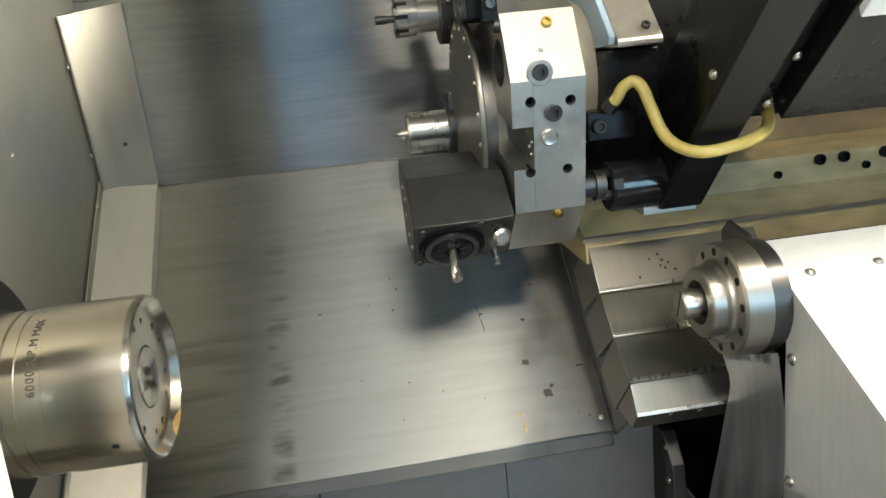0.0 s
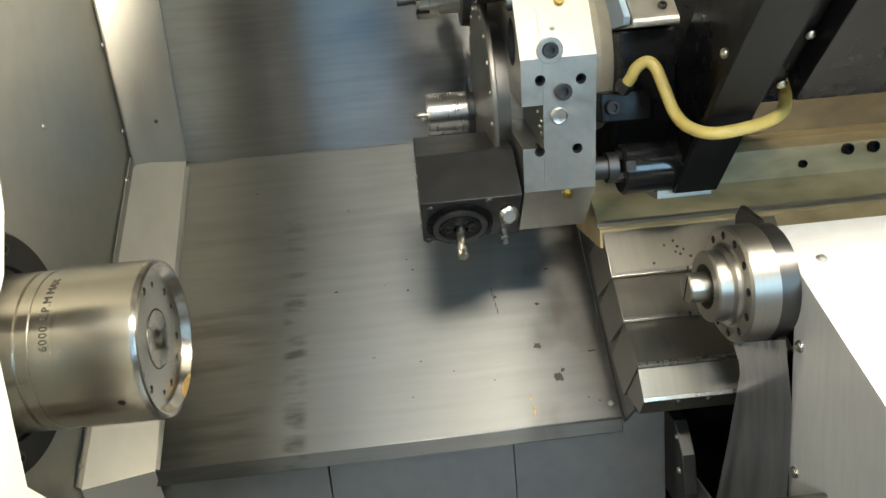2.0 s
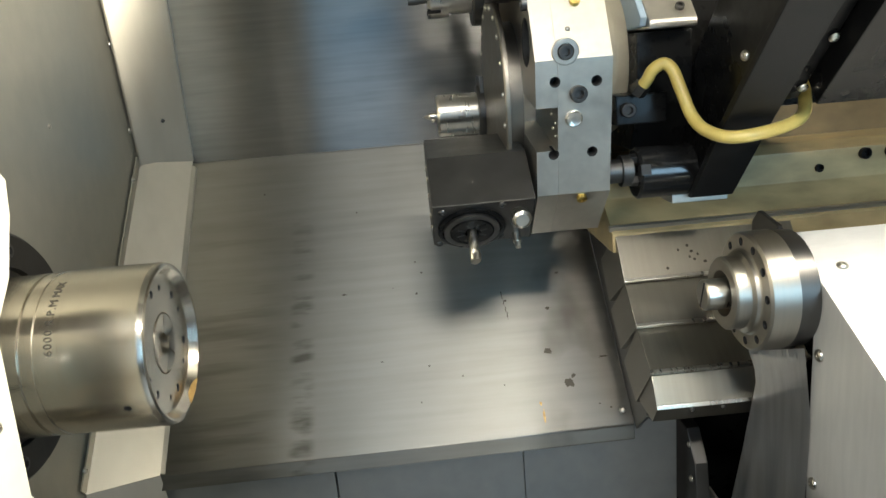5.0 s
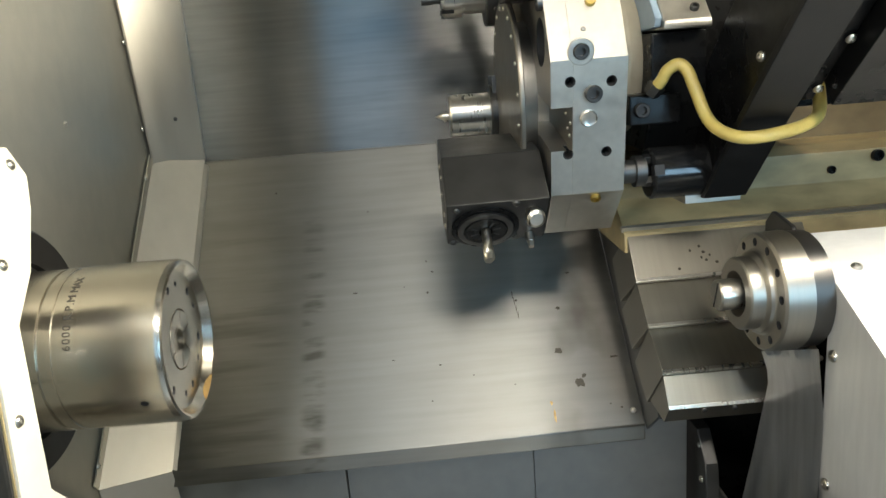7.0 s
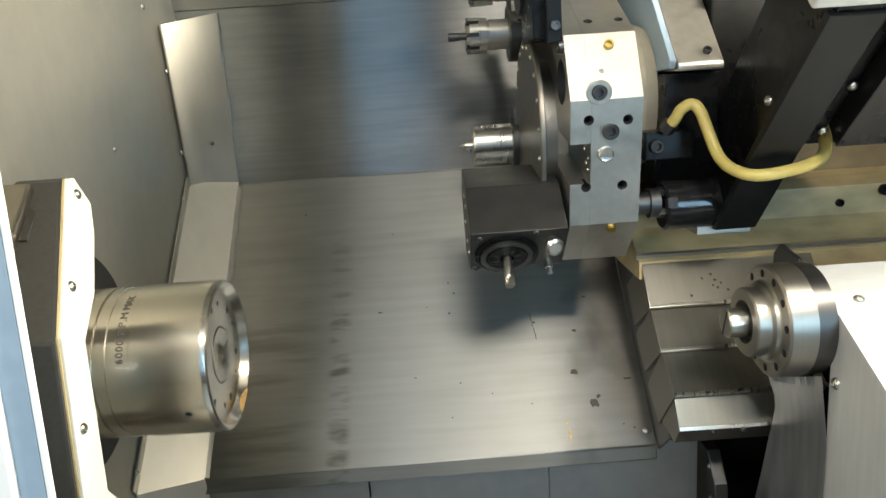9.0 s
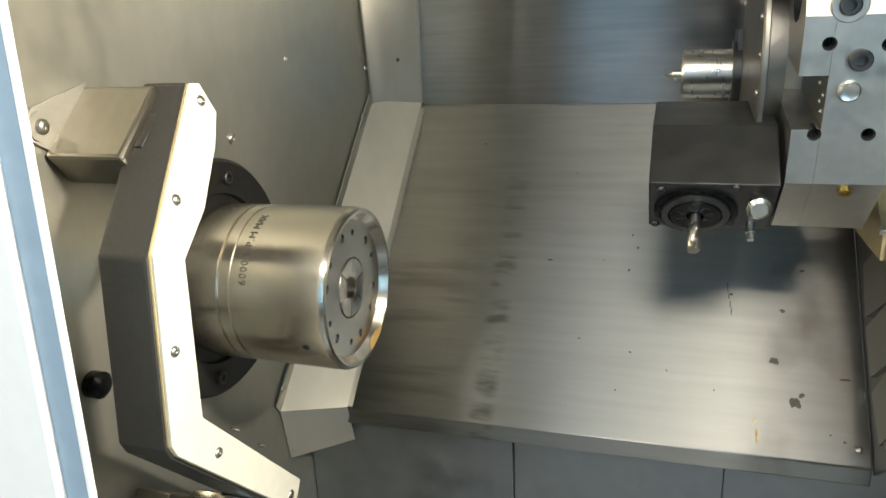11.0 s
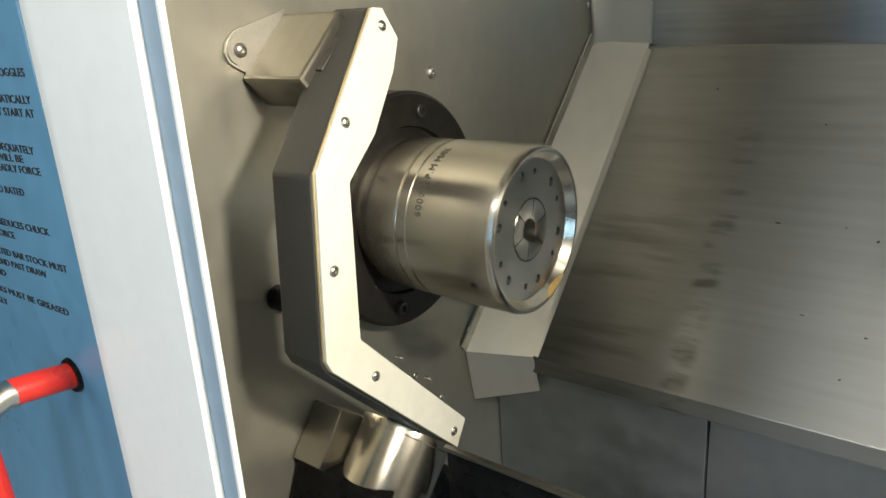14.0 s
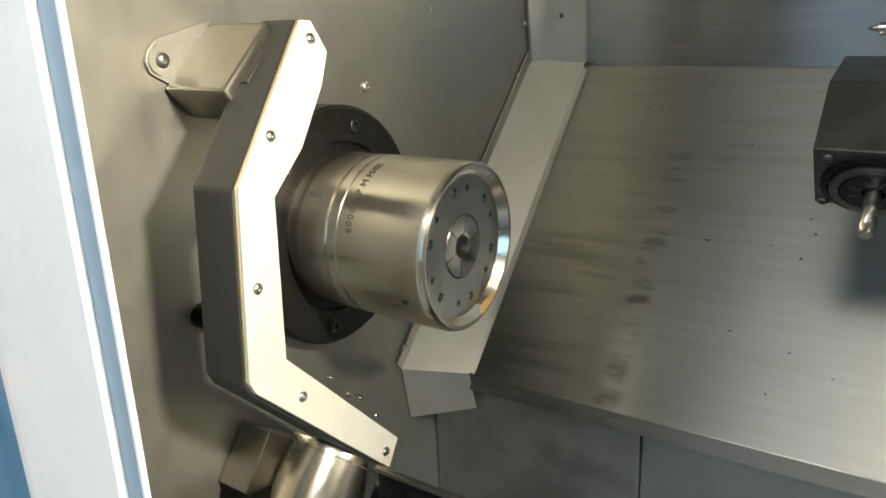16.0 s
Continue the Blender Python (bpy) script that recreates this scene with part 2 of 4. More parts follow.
def tube(points, r, n=12, smooth_steps=8):
    """A round tube along a smoothed line."""
    P = [Vector(p) for p in points]
    line = []
    for i in range(len(P) - 1):
        p0, p1, p2, p3 = P[max(i - 1, 0)], P[i], P[i + 1], P[min(i + 2, len(P) - 1)]
        for k in range(smooth_steps):
            t = k / smooth_steps
            line.append(0.5 * (2 * p1 + (p2 - p0) * t + (2 * p0 - 5 * p1 + 4 * p2 - p3) * t * t + (3 * p1 - p0 - 3 * p2 + p3) * t ** 3))
    line.append(P[-1])
    bm = bmesh.new()
    rings = []
    up = Vector((0.13, 0.31, 0.94)).normalized()
    for i, p in enumerate(line):
        d = (line[min(i + 1, len(line) - 1)] - line[max(i - 1, 0)]).normalized()
        u = (up - d * up.dot(d)).normalized()
        up = u
        v = d.cross(u)
        rings.append([bm.verts.new(p + r * (math.cos(2 * math.pi * k / n) * u + math.sin(2 * math.pi * k / n) * v)) for k in range(n)])
    for a, b in zip(rings, rings[1:]):
        for k in range(n):
            bm.faces.new((a[k], a[(k + 1) % n], b[(k + 1) % n], b[k]))
    bm.faces.new(rings[0])
    bm.faces.new(list(reversed(rings[-1])))
    return bm


def drill(ob, holes, n=20):
    """Cuts round holes (place, outward direction, radius, depth) with a small chamfer into a part."""
    bm = bmesh.new()
    for p, d, r, depth in holes:
        h = lathe([(-depth, 0), (-depth, r), (-0.0007, r), (0.0008, r * 1.16 + 0.0004), (0.004, r * 1.16 + 0.0004), (0.004, 0)], n, aim(p, d))
        me = bpy.data.meshes.new("cut")
        bmesh.ops.recalc_face_normals(h, faces=h.faces)
        h.to_mesh(me)
        h.free()
        bm.from_mesh(me)
        bpy.data.meshes.remove(me)
    me = bpy.data.meshes.new("cut")
    bm.to_mesh(me)
    bm.free()
    cutter = new("cut", me)
    mod = ob.modifiers.new("cut", "BOOLEAN")
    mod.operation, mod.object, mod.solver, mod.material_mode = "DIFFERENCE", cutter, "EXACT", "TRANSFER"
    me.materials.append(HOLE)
    bpy.context.view_layer.update()
    made = bpy.data.meshes.new_from_object(ob.evaluated_get(bpy.context.evaluated_depsgraph_get()))
    ob.modifiers.clear()
    ob.data = made
    bpy.data.objects.remove(cutter)


MESHES = {}


def screw(kind, p, d, r, parent=None, mat=None, name="screw"):
    """A button-head or socket-head screw at p, its head along d."""
    mat = mat or BRIGHT
    key = (kind, round(r, 4), mat.name)
    if key not in MESHES:
        if kind == "button":
            prof = [(0, 0), (0, r), (r * 0.25, r * 0.97), (r * 0.5, r * 0.75), (r * 0.62, r * 0.42), (r * 0.3, r * 0.38), (r * 0.3, 0)]
        else:
            prof = [(0, 0), (0, r), (r * 0.75, r), (r * 0.85, r * 0.9), (r * 0.85, r * 0.55), (r * 0.3, r * 0.5), (r * 0.3, 0)]
        bm = lathe(prof, 20)
        ob = finish(name, bm, mat, None, "", 40)
        MESHES[key] = ob.data
        o = ob
    else:
        o = new(name, MESHES[key])
    o.matrix_world = aim(p, d)
    if parent:
        o.parent = parent
    return o


# ---- enclosure ----
AY, AZ = -0.178, 0.262      # spindle axis


def structure(name, bm, mat, label, category, smooth=30):
    return tagged(finish(name, bm, mat, None, "", smooth), label, category, kind="structure")


structure("wall_back", box(0.0, 1.6, 0.41, 0.44, 0.37, 0.712, 0.001), BACKW, "dull brushed stainless back panel with faint swirls, darkened for shade", "wall")
structure("wall_back_upper", prism([(0.405, 0.712), (0.30, 1.1), (0.33, 1.1), (0.44, 0.712)], 0.0, 1.6, "x"), PANEL, "dark stainless upper back panel leaning forward", "wall")
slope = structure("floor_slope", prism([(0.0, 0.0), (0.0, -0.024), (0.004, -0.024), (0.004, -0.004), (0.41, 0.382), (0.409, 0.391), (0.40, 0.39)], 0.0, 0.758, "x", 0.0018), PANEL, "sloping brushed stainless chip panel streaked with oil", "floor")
for v in slope.data.vertices:
    if v.co.x > 0.7 and v.co.y < 0.1:
        v.co.y, v.co.z = v.co.y + 0.004, v.co.z + 0.005
structure("wall_left", box(-0.03, 0.0, -0.545, 0.45, -0.6, 1.1), WALLST, "brushed stainless bulkhead round the main spindle", "wall")
for k, (x0, x1) in enumerate(((0.002, 0.319), (0.3205, 0.597), (0.5985, 0.83))):
    structure(f"wall_well_{k + 1}", box(x0, x1, 0.022 + 0.006 * k, 0.05, -0.6, -0.005, 0.001), WELL, "stained stainless sheet below the sloping panel", "wall")
# Black sheet added to give the recess its deep shade
structure("wall_well_4", box(0.83, 1.6, 0.10, 0.12, -0.6, 0.2), BLACK, "black sheet standing in for shade in the recess under the way cover", "wall")
structure("floor", box(-0.03, 1.6, -0.6, 0.12, -0.63, -0.6), DARKST, "dark oily chip pan under the machine", "floor")
structure("wall_right", box(1.6, 1.63, -0.45, 0.45, -0.6, 1.1), WALLST, "plain stainless end wall of the machine", "wall")
structure("workshop_floor", box(-2.2, 3.4, -3.6, 0.7, -0.95, -0.90), CONCRETE, "pale grey painted workshop floor under the machine", "floor")
structure("ceiling", box(-0.03, 1.63, -0.45, 0.45, 1.1, 1.13), WELL, "plain dark steel roof sheet of the machine", "ceiling")

# corner strips at 45 degrees between bulkhead and panels
st = thing("corner_strip", "folded stainless corner strip screwed along the bulkhead", "trim", kind="structure")
bm = prism([(0.002, 0.356), (0.004, 0.344), (0.006, 0.348), (0.078, 0.400), (0.078, 0.41), (0.002, 0.41)], 0.395, 0.704, "z", 0.0006)
for v in bm.verts:          # the wall side leans forward towards its slanted top end
    if v.co.x < 0.02:
        v.co.y -= 0.117 * (v.co.z - 0.40)
        v.co.z -= 0.022 if v.co.z > 0.6 else 0.0
part("upper_strip", bm, STRIP, st)
bm = bmesh.new()
quads = [[(0.001, 0.352, 0.405), (0.08, 0.393, 0.395), (0.08, -0.002, 0.004), (0.001, -0.055, 0.017)],
         [(0.001, -0.055, 0.017), (0.08, -0.002, 0.004), (0.08, 0.014, -0.058), (0.001, -0.04, -0.068)],
         [(0.001, 0.352, 0.405), (0.001, -0.055, 0.017), (0.003, -0.068, 0.03), (0.003, 0.336, 0.418)]]
for q in quads:
    bm.faces.new([bm.verts.new(c) for c in q])
bmesh.ops.remove_doubles(bm, verts=bm.verts[:], dist=0.0005)
bmesh.ops.solidify(bm, geom=bm.faces[:], thickness=0.0022)
part("lower_strip", bm, STRIP, st)
part("edge_bead", prism([(0.08, -0.004), (0.086, 0.002), (0.086, 0.012), (0.08, 0.012)], 0.0, 0.545, "z", 0.001, Matrix.Translation((0, 0, 0.004)) @ Matrix.Rotation(radians(-45.2), 4, "X")), STRIP, st)
for y, z in ((0.312, 0.604), (0.326, 0.463)):
    screw("button", (0.004, y, z), (1, 0, 0), 0.0045, st)
for x, y, z in ((0.041, 0.367, 0.654), (0.047, 0.372, 0.473)):
    screw("button", (x, y, z), (1, -1.1, 0), 0.0035, st, DARKST)
for y, z in ((0.302, 0.383), (0.06, 0.142), (-0.047, 0.047)):
    screw("button", (0.004, y, z), (1, -0.2, 0.2), 0.0048, st)

# loose screws of the bulkhead
for y, z, r in ((-0.085, 0.408, 0.0075), (0.066, 0.492, 0.004), (0.259, 0.706, 0.005), (0.068, -0.232, 0.006), (-0.165, 0.031, 0.005), (-0.115, -0.028, 0.005)):
    s = screw("button", (-0.0005, y, z), (1, 0, 0), r, None, BRIGHT, "wall_screw")
    tagged(s, "small round steel button screw in the bulkhead", "screw", "bulkhead screws")
plug = tagged(finish("wall_plug", lathe([(0, 0), (0, 0.013), (0.012, 0.013), (0.016, 0.008), (0.016, 0)], 24, Matrix.Translation((0, -0.362, 0.219))), BLACK, None, "", 40), "black rubber plug in the bulkhead", "plug")

# ---- door post, seal and outer cover ----
LEAN = Matrix.Shear("XY", 4, (0.025, 0.013)) @ Matrix.Translation((-0.0075, -0.004, 0))
structure("door_post", prism([(0.036, -0.556), (0.037, -0.559), (0.044, -0.564), (0.06, -0.566), (0.174, -0.566), (0.176, -0.564), (0.176, -0.558), (0.04, -0.556)], -0.9, 1.1, "z", 0.0, LEAN), WHITE, "white painted door post with a rounded edge", "post")
structure("door_seal", prism([(0.1762, -0.558), (0.1762, -0.561), (0.1925, -0.561), (0.1925, -0.558)], -0.9, 1.1, "z", 0.0, LEAN), GREYBLUE, "grey-blue painted door seal strip", "trim")
structure("door_edge", prism([(0.1927, -0.5585), (0.1927, -0.5605), (0.194, -0.562), (0.1965, -0.562), (0.197, -0.561), (0.197, -0.5585)], -0.9, 1.1, "z", 0.0, LEAN), WHITE, "thin cream folded edge beside the seal", "trim")
PY = -0.5555
structure("outer_cover", box(-1.2, 0.0335, PY, PY + 0.02, -0.9, 1.1, 0.003), BLUE, "blue painted machine cover with printed warnings", "cover")

# printed warnings: each row starts at one left margin
sign = thing("warning_print", "dark printed safety warnings on the blue cover", "sign")


def lettering(text, m, size, mat, parent, name="text_line", depth=0.0002, width=None):
    cu = bpy.data.curves.new(name, "FONT")
    cu.body, cu.size, cu.extrude, cu.align_x, cu.align_y = text, size, depth, "LEFT", "BOTTOM_BASELINE"
    cu.resolution_u = 3
    tmp = bpy.data.objects.new(name, cu)
    scene.collection.objects.link(tmp)
    bpy.context.view_layer.update()
    me = bpy.data.meshes.new_from_object(tmp.evaluated_get(bpy.context.evaluated_depsgraph_get()))
    bpy.data.objects.remove(tmp)
    if width:
        xs = [v.co.x for v in me.vertices]
        k = width / (max(xs) - min(xs))
        for v in me.vertices:
            v.co.x *= k
    me.transform(m)
    me.materials.append(mat)
    ob = new(name, me)
    ob.parent = parent
    return ob


WARN = [("THIS", -0.0199, 0.0002, 0.5161), ("WITHOUT", -0.0562, -0.0113, 0.4913), ("SAFETY GOGGLES", -0.0715, 0.0174, 0.4635), ("IS AUTOMATICALLY", -0.083, 0.0155, 0.4444),
        ("AND MAY START AT", -0.0869, 0.0164, 0.4348), ("LY OR INADEQUATELY", -0.1155, -0.0008, 0.4071), ("D PARTS WILL BE", -0.1213, -0.0228, 0.3966), ("D WITH DEADLY FORCE", -0.1261, 0.0011, 0.388),
        ("NOT EXCEED RATED", -0.1433, -0.0371, 0.3688), ("CK RPM", -0.1462, -0.1041, 0.3583), ("HIGHER RPM REDUCES CHUCK", -0.1739, -0.0113, 0.3382), ("CLAMPING FORCE", -0.1739, -0.0782, 0.3277),
        ("UNSUPPORTED BAR STOCK MUST", -0.1768, 0.0031, 0.3095), ("NOT EXTEND PAST DRAW", -0.1787, -0.0371, 0.299), ("TUBE END", -0.1806, -0.1203, 0.2875), ("CHUCKS MUST BE GREASED", -0.1825, -0.0142, 0.2694), ("WEEKLY", -0.1825, -0.1356, 0.2569)]
for words, xa, xb, z in WARN:
    lettering(words, Matrix.Translation((xa, PY - 0.0005, z)) @ Matrix.Rotation(radians(90), 4, "X") @ Matrix.Rotation(radians(0 if z > 0.4 else 1.6), 4, "Z"), 0.0085, INK, sign, width=xb - xa)

handle = thing("door_handle", "red coated tubular door handle, worn to bare metal", "handle")
HX = -0.0371
part("grip", tube([(HX, PY, 0.214), (HX, PY - 0.03, 0.219), (HX, PY - 0.055, 0.221), (HX, PY - 0.070, 0.214), (HX, PY - 0.079, 0.194), (HX, PY - 0.080, 0.15), (HX, PY - 0.080, 0.02), (HX, PY - 0.07, -0.01), (HX, PY - 0.04, -0.02), (HX, PY, -0.02)], 0.0115, 18), RED, handle)
part("worn_bend", tube([(HX, PY - 0.048, 0.2207), (HX, PY - 0.056, 0.2208), (HX, PY - 0.0702, 0.2142), (HX, PY - 0.0785, 0.196)], 0.0117, 18), BRIGHT, handle, "bend worn to bare metal")
part("rosette", lathe([(0, 0), (0, 0.016), (0.003, 0.015), (0.003, 0)], 24, aim((HX, PY, 0.214), (0, -1, 0))), BLACK, handle)

# ---- main spindle ----
SP = Matrix.Translation((0, AY, AZ))


def ring_pt(x, r, deg):
    return (x, AY - r * math.cos(radians(deg)), AZ + r * math.sin(radians(deg)))


flange = thing("spindle_flange", "dark flange bolted to the bulkhead round the spindle", "flange")
part("disc", lathe([(0.001, 0), (0.001, 0.137), (0.024, 0.137), (0.028, 0.133), (0.028, 0.098), (0.022, 0.096), (0.022, 0)], 96, SP), OXIDE, flange)
for a in (106, 46, 346, 286, 226, 166):
    screw("socket", ring_pt(0.0265, 0.115, a), (1, 0, 0), 0.0075, flange, DARKST)
chuck = thing("collet_chuck", "turned steel collet chuck on the main spindle", "chuck")
part("body", lathe([(0.02, 0), (0.02, 0.082), (0.036, 0.082), (0.038, 0.0865), (0.078, 0.0868), (0.0785, 0.0845), (0.0815, 0.0845), (0.082, 0.0868), (0.0925, 0.0868), (0.0932, 0.0855), (0.096, 0.0855), (0.0968, 0.0868), (0.1175, 0.0868), (0.1185, 0.088), (0.1935, 0.088), (0.1985, 0.0862), (0.2, 0.0835), (0.1995, 0.081), (0.190, 0.0745), (0.1895, 0.072), (0.1895, 0.0335), (0.125, 0.0335), (0.125, 0)], 128, SP), CHUCK, chuck)
body = chuck.children[0]
drill(body, [(ring_pt(0.1895, 0.060, a + d), (1, 0, 0), r, 0.012) for a in range(0, 360, 60) for d, r in ((18, 0.0042), (42, 0.0030))] + [(ring_pt(0.1725, 0.088, -24), (0, -math.cos(radians(24)), -math.sin(radians(24))), 0.0034, 0.01)])
for k in range(6):       # collet segments with slots between them
    bm = bmesh.new()
    a0, a1 = k * 60 + 1.6, k * 60 + 58.4
    steps = 10
    rows = []
    for x, r in ((0.1255, 0.0325), (0.1895, 0.0322), (0.1903, 0.0312), (0.1900, 0.0145), (0.1885, 0.0118), (0.1255, 0.0118)):
        rows.append([bm.verts.new((x, r * math.cos(radians(a0 + (a1 - a0) * i / steps)), r * math.sin(radians(a0 + (a1 - a0) * i / steps)))) for i in range(steps + 1)])
    for ra, rb in zip(rows, rows[1:]):
        for i in range(steps):
            bm.faces.new((ra[i], ra[i + 1], rb[i + 1], rb[i]))
    for e in (0, steps):
        bm.faces.new([r[e] for r in rows])
    bm.transform(SP @ Matrix.Rotation(radians(15), 4, "X"))
    part("collet_segment", bm, CHUCK, chuck)
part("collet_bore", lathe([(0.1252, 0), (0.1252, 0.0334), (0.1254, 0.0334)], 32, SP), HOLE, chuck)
for a in range(0, 360, 60):
    screw("socket", ring_pt(0.1835, 0.060, a + 18), (1, 0, 0), 0.0040, chuck, BRIGHT)
bm = bmesh.new()           # rust on the chamfered rim
rows = []
for i in range(13):
    a = radians(-128 + 28 * i / 12)
    w = math.sin(math.pi * i / 12) ** 0.7
    row = []
    for f in (0.0, 0.5, 1.0):
        x, r = 0.2004 - 0.0060 * f * w, 0.0815 - 0.0041 * f * w
        row.append(bm.verts.new((x, AY - r * math.cos(a), AZ + r * math.sin(a))))
    rows.append(row)
for ra, rb in zip(rows, rows[1:]):
    for i in range(2):
        bm.faces.new((ra[i], ra[i + 1], rb[i + 1], rb[i]))
part("rust_stain", bm, RUST, chuck, "orange rust on the rim")
# engraved rating round the band
chars = "6000 R.P.M MAX"
wide = [{"M": 1.3, ".": 0.5, " ": 0.55}.get(ch, 1.0) for ch in chars]
for i, ch in enumerate(chars):
    if ch == " ":
        continue
    deg = 18.0 + 56 * sum(wide[:i]) / sum(wide)
    m = SP @ Matrix.Rotation(radians(-deg), 4, "X") @ Matrix.Translation((0.1125, -0.0870, 0)) @ Matrix.Rotation(radians(90), 4, "X") @ Matrix.Rotation(radians(90), 4, "Z")
    lettering(ch, m, 0.0114, ENGRAVE, chuck, "engraved_letter", 0.0002)

# ---- chuck guard, its bracket and pivot ----
def bent(bm):
    """Leans the upper arm of the guard back to the bulkhead."""
    for v in bm.verts:
        if v.co.z > 0.37:
            v.co.x -= 0.26 * (v.co.z - 0.37)
    return bm


guard = thing("chuck_guard", "black chuck guard with a cream steel face plate", "guard")
GO = [(-0.295, 0.490), (-0.412, 0.371), (-0.428, 0.213), (-0.423, 0.201), (-0.262, 0.030), (-0.244, 0.057), (-0.386, 0.216), (-0.377, 0.356), (-0.336, 0.388), (-0.298, 0.428), (-0.292, 0.434), (-0.273, 0.462), (-0.283, 0.489)]
GB = [(a - 0.003, b - 0.002) if i < 5 else (a - 0.006, b + 0.002) for i, (a, b) in enumerate(GO)]
part("guard_body", bent(prism(GB, 0.088, 0.1345, "x", 0.003)), RUBBER, guard, "thick black cast body")
part("gasket", bent(prism([(a - 0.0006, b) for a, b in GO], 0.1345, 0.1365, "x", 0.0004)), BED, guard, "thin tan gasket edge")
part("face_plate", bent(prism(GO, 0.1365, 0.1395, "x", 0.0008)), CREAM, guard, "cream painted face plate")
for y, z in ((-0.290, 0.474), (-0.366, 0.403), (-0.407, 0.288), (-0.373, 0.173), (-0.266, 0.053)):
    screw("button", (0.139 - max(0, 0.26 * (z - 0.37)), y, z), (1, 0, 0.2 if z > 0.37 else 0), 0.0052, guard)
for y, z in ((-0.325, 0.142), (-0.285, 0.099)):
    screw("button", (0.115, y + 0.012, z + 0.014), (0, 0.7, 0.7), 0.005, guard)

bracket = thing("guard_bracket", "bent stainless bracket holding the guard arm", "bracket")
ear = [(-0.303, 0.494), (-0.366, 0.479), (-0.376, 0.470), (-0.379, 0.461), (-0.376, 0.452), (-0.369, 0.447), (-0.360, 0.442), (-0.352, 0.430)]
part("ear", prism(ear, 0.001, 0.004, "x", 0.0006), STEEL, bracket)
part("washer", lathe([(0.004, 0), (0.004, 0.013), (0.006, 0.013), (0.006, 0)], 28, Matrix.Translation((0, -0.364, 0.462))), STEEL, bracket)
screw("button", (0.006, -0.364, 0.462), (1, 0, 0), 0.007, bracket)
part("channel", prism([(-0.302, 0.490), (-0.360, 0.437), (-0.337, 0.408), (-0.280, 0.462)], 0.002, 0.080, "x", 0.0035, Matrix.Translation((0, -0.004, 0))), BRACK, bracket)
part("latch_pad", prism([(-0.300, 0.484), (-0.345, 0.443), (-0.335, 0.428), (-0.29, 0.470)], 0.080, 0.088, "x", 0.001), DARKST, bracket)

pivot = thing("guard_pivot", "shiny steel pivot sleeve below the guard", "pivot")
PV = aim((0.087, -0.283, 0.045), (0, -0.70, -0.714))
part("sleeve", lathe([(-0.004, 0), (-0.004, 0.046), (-0.002, 0.0515), (0.0, 0.052), (0.006, 0.052), (0.007, 0.0508), (0.072, 0.0508), (0.074, 0.049), (0.074, 0)], 72, PV), SLEEVE, pivot)
part("base_block", prism([(-0.334, 0.085), (-0.376, 0.035), (-0.345, 0.0), (-0.29, 0.05)], 0.001, 0.043, "x", 0.0015), BRACK, pivot)
part("footing", prism([(-0.372, 0.031), (-0.400, -0.03), (-0.400, -0.12), (-0.25, -0.12), (-0.26, 0.0), (-0.32, 0.02)], 0.001, 0.125, "x", 0.004), BLACK, pivot, "black oily footing")

rail = thing("chip_tray_rail", "dark oily rail in front of the chip pan", "rail")
part("web", box(0.152, 1.45, -0.296, -0.287, -0.02, 0.052, 0.001), BLACK, rail)
part("top_edge", box(0.150, 1.45, -0.299, -0.2925, 0.052, 0.057, 0.001), BRACK, rail)
part("support", box(0.9, 1.4, -0.35, -0.25, -0.6, -0.02, 0.002), DARKST, rail)

# ---- turret ----
TY, TZ = 0.080, 0.4765
T = Matrix.Translation((0, TY, TZ))


def ten(l1, l2, tilt):
    """An outline with five long and five short sides."""
    pts, a, x, y = [], 0.0, 0.0, 0.0
    for i in range(10):
        pts.append((x, y))
        s = l1 if i % 2 == 0 else l2
        x, y = x + s * math.cos(a), y + s * math.sin(a)
        a += math.pi / 5
    cx, cy = sum(p[0] for p in pts) / 10, sum(p[1] for p in pts) / 10
    c, s = math.cos(tilt), math.sin(tilt)
    return [(TY + (p[0] - cx) * c - (p[1] - cy) * s, TZ + (p[0] - cx) * s + (p[1] - cy) * c) for p in pts]


turret = thing("tool_turret", "ground steel tool turret with drilled tool stations", "turret")
TP = ten(0.158, 0.086, radians(-80))
turret_body = part("turret_body", prism(TP, 0.6441, 0.706, "x", 0.0005), GROUND, turret)
# front slab, notched on the facing side
k0 = min(range(10), key=lambda i: abs(TP[i][0] + 0.114) + abs(TP[i][1] - 0.534))
pa, pb = Vector(TP[k0]), Vector(TP[(k0 + 1) % 10])
inn = Vector((0.985, 0.174))
notch = []
for f, deep in ((0.335, 0), (0.335, 0.14), (0.655, 0.14), (0.655, 0.0)):
    q = pa.lerp(pb, f) + inn * deep
    notch.append((q.x, q.y))
TPN = TP[:k0 + 1] + notch + TP[k0 + 1:]
turret_front = part("turret_front", prism(TPN, 0.619, 0.644, "x", 0.0003), GROUND, turret)
part("hub_disc", lathe([(0.592, 0), (0.592, 0.130), (0.594, 0.132), (0.598, 0.132), (0.599, 0.131), (0.599, 0.10), (0.619, 0.10), (0.619, 0)], 96, T), HUB, turret)
NA = Vector((0, -0.985, -0.174))


def on_facet(x, z):
    return Vector((x, -0.098 - 0.174 / 0.985 * (z - 0.445), z))


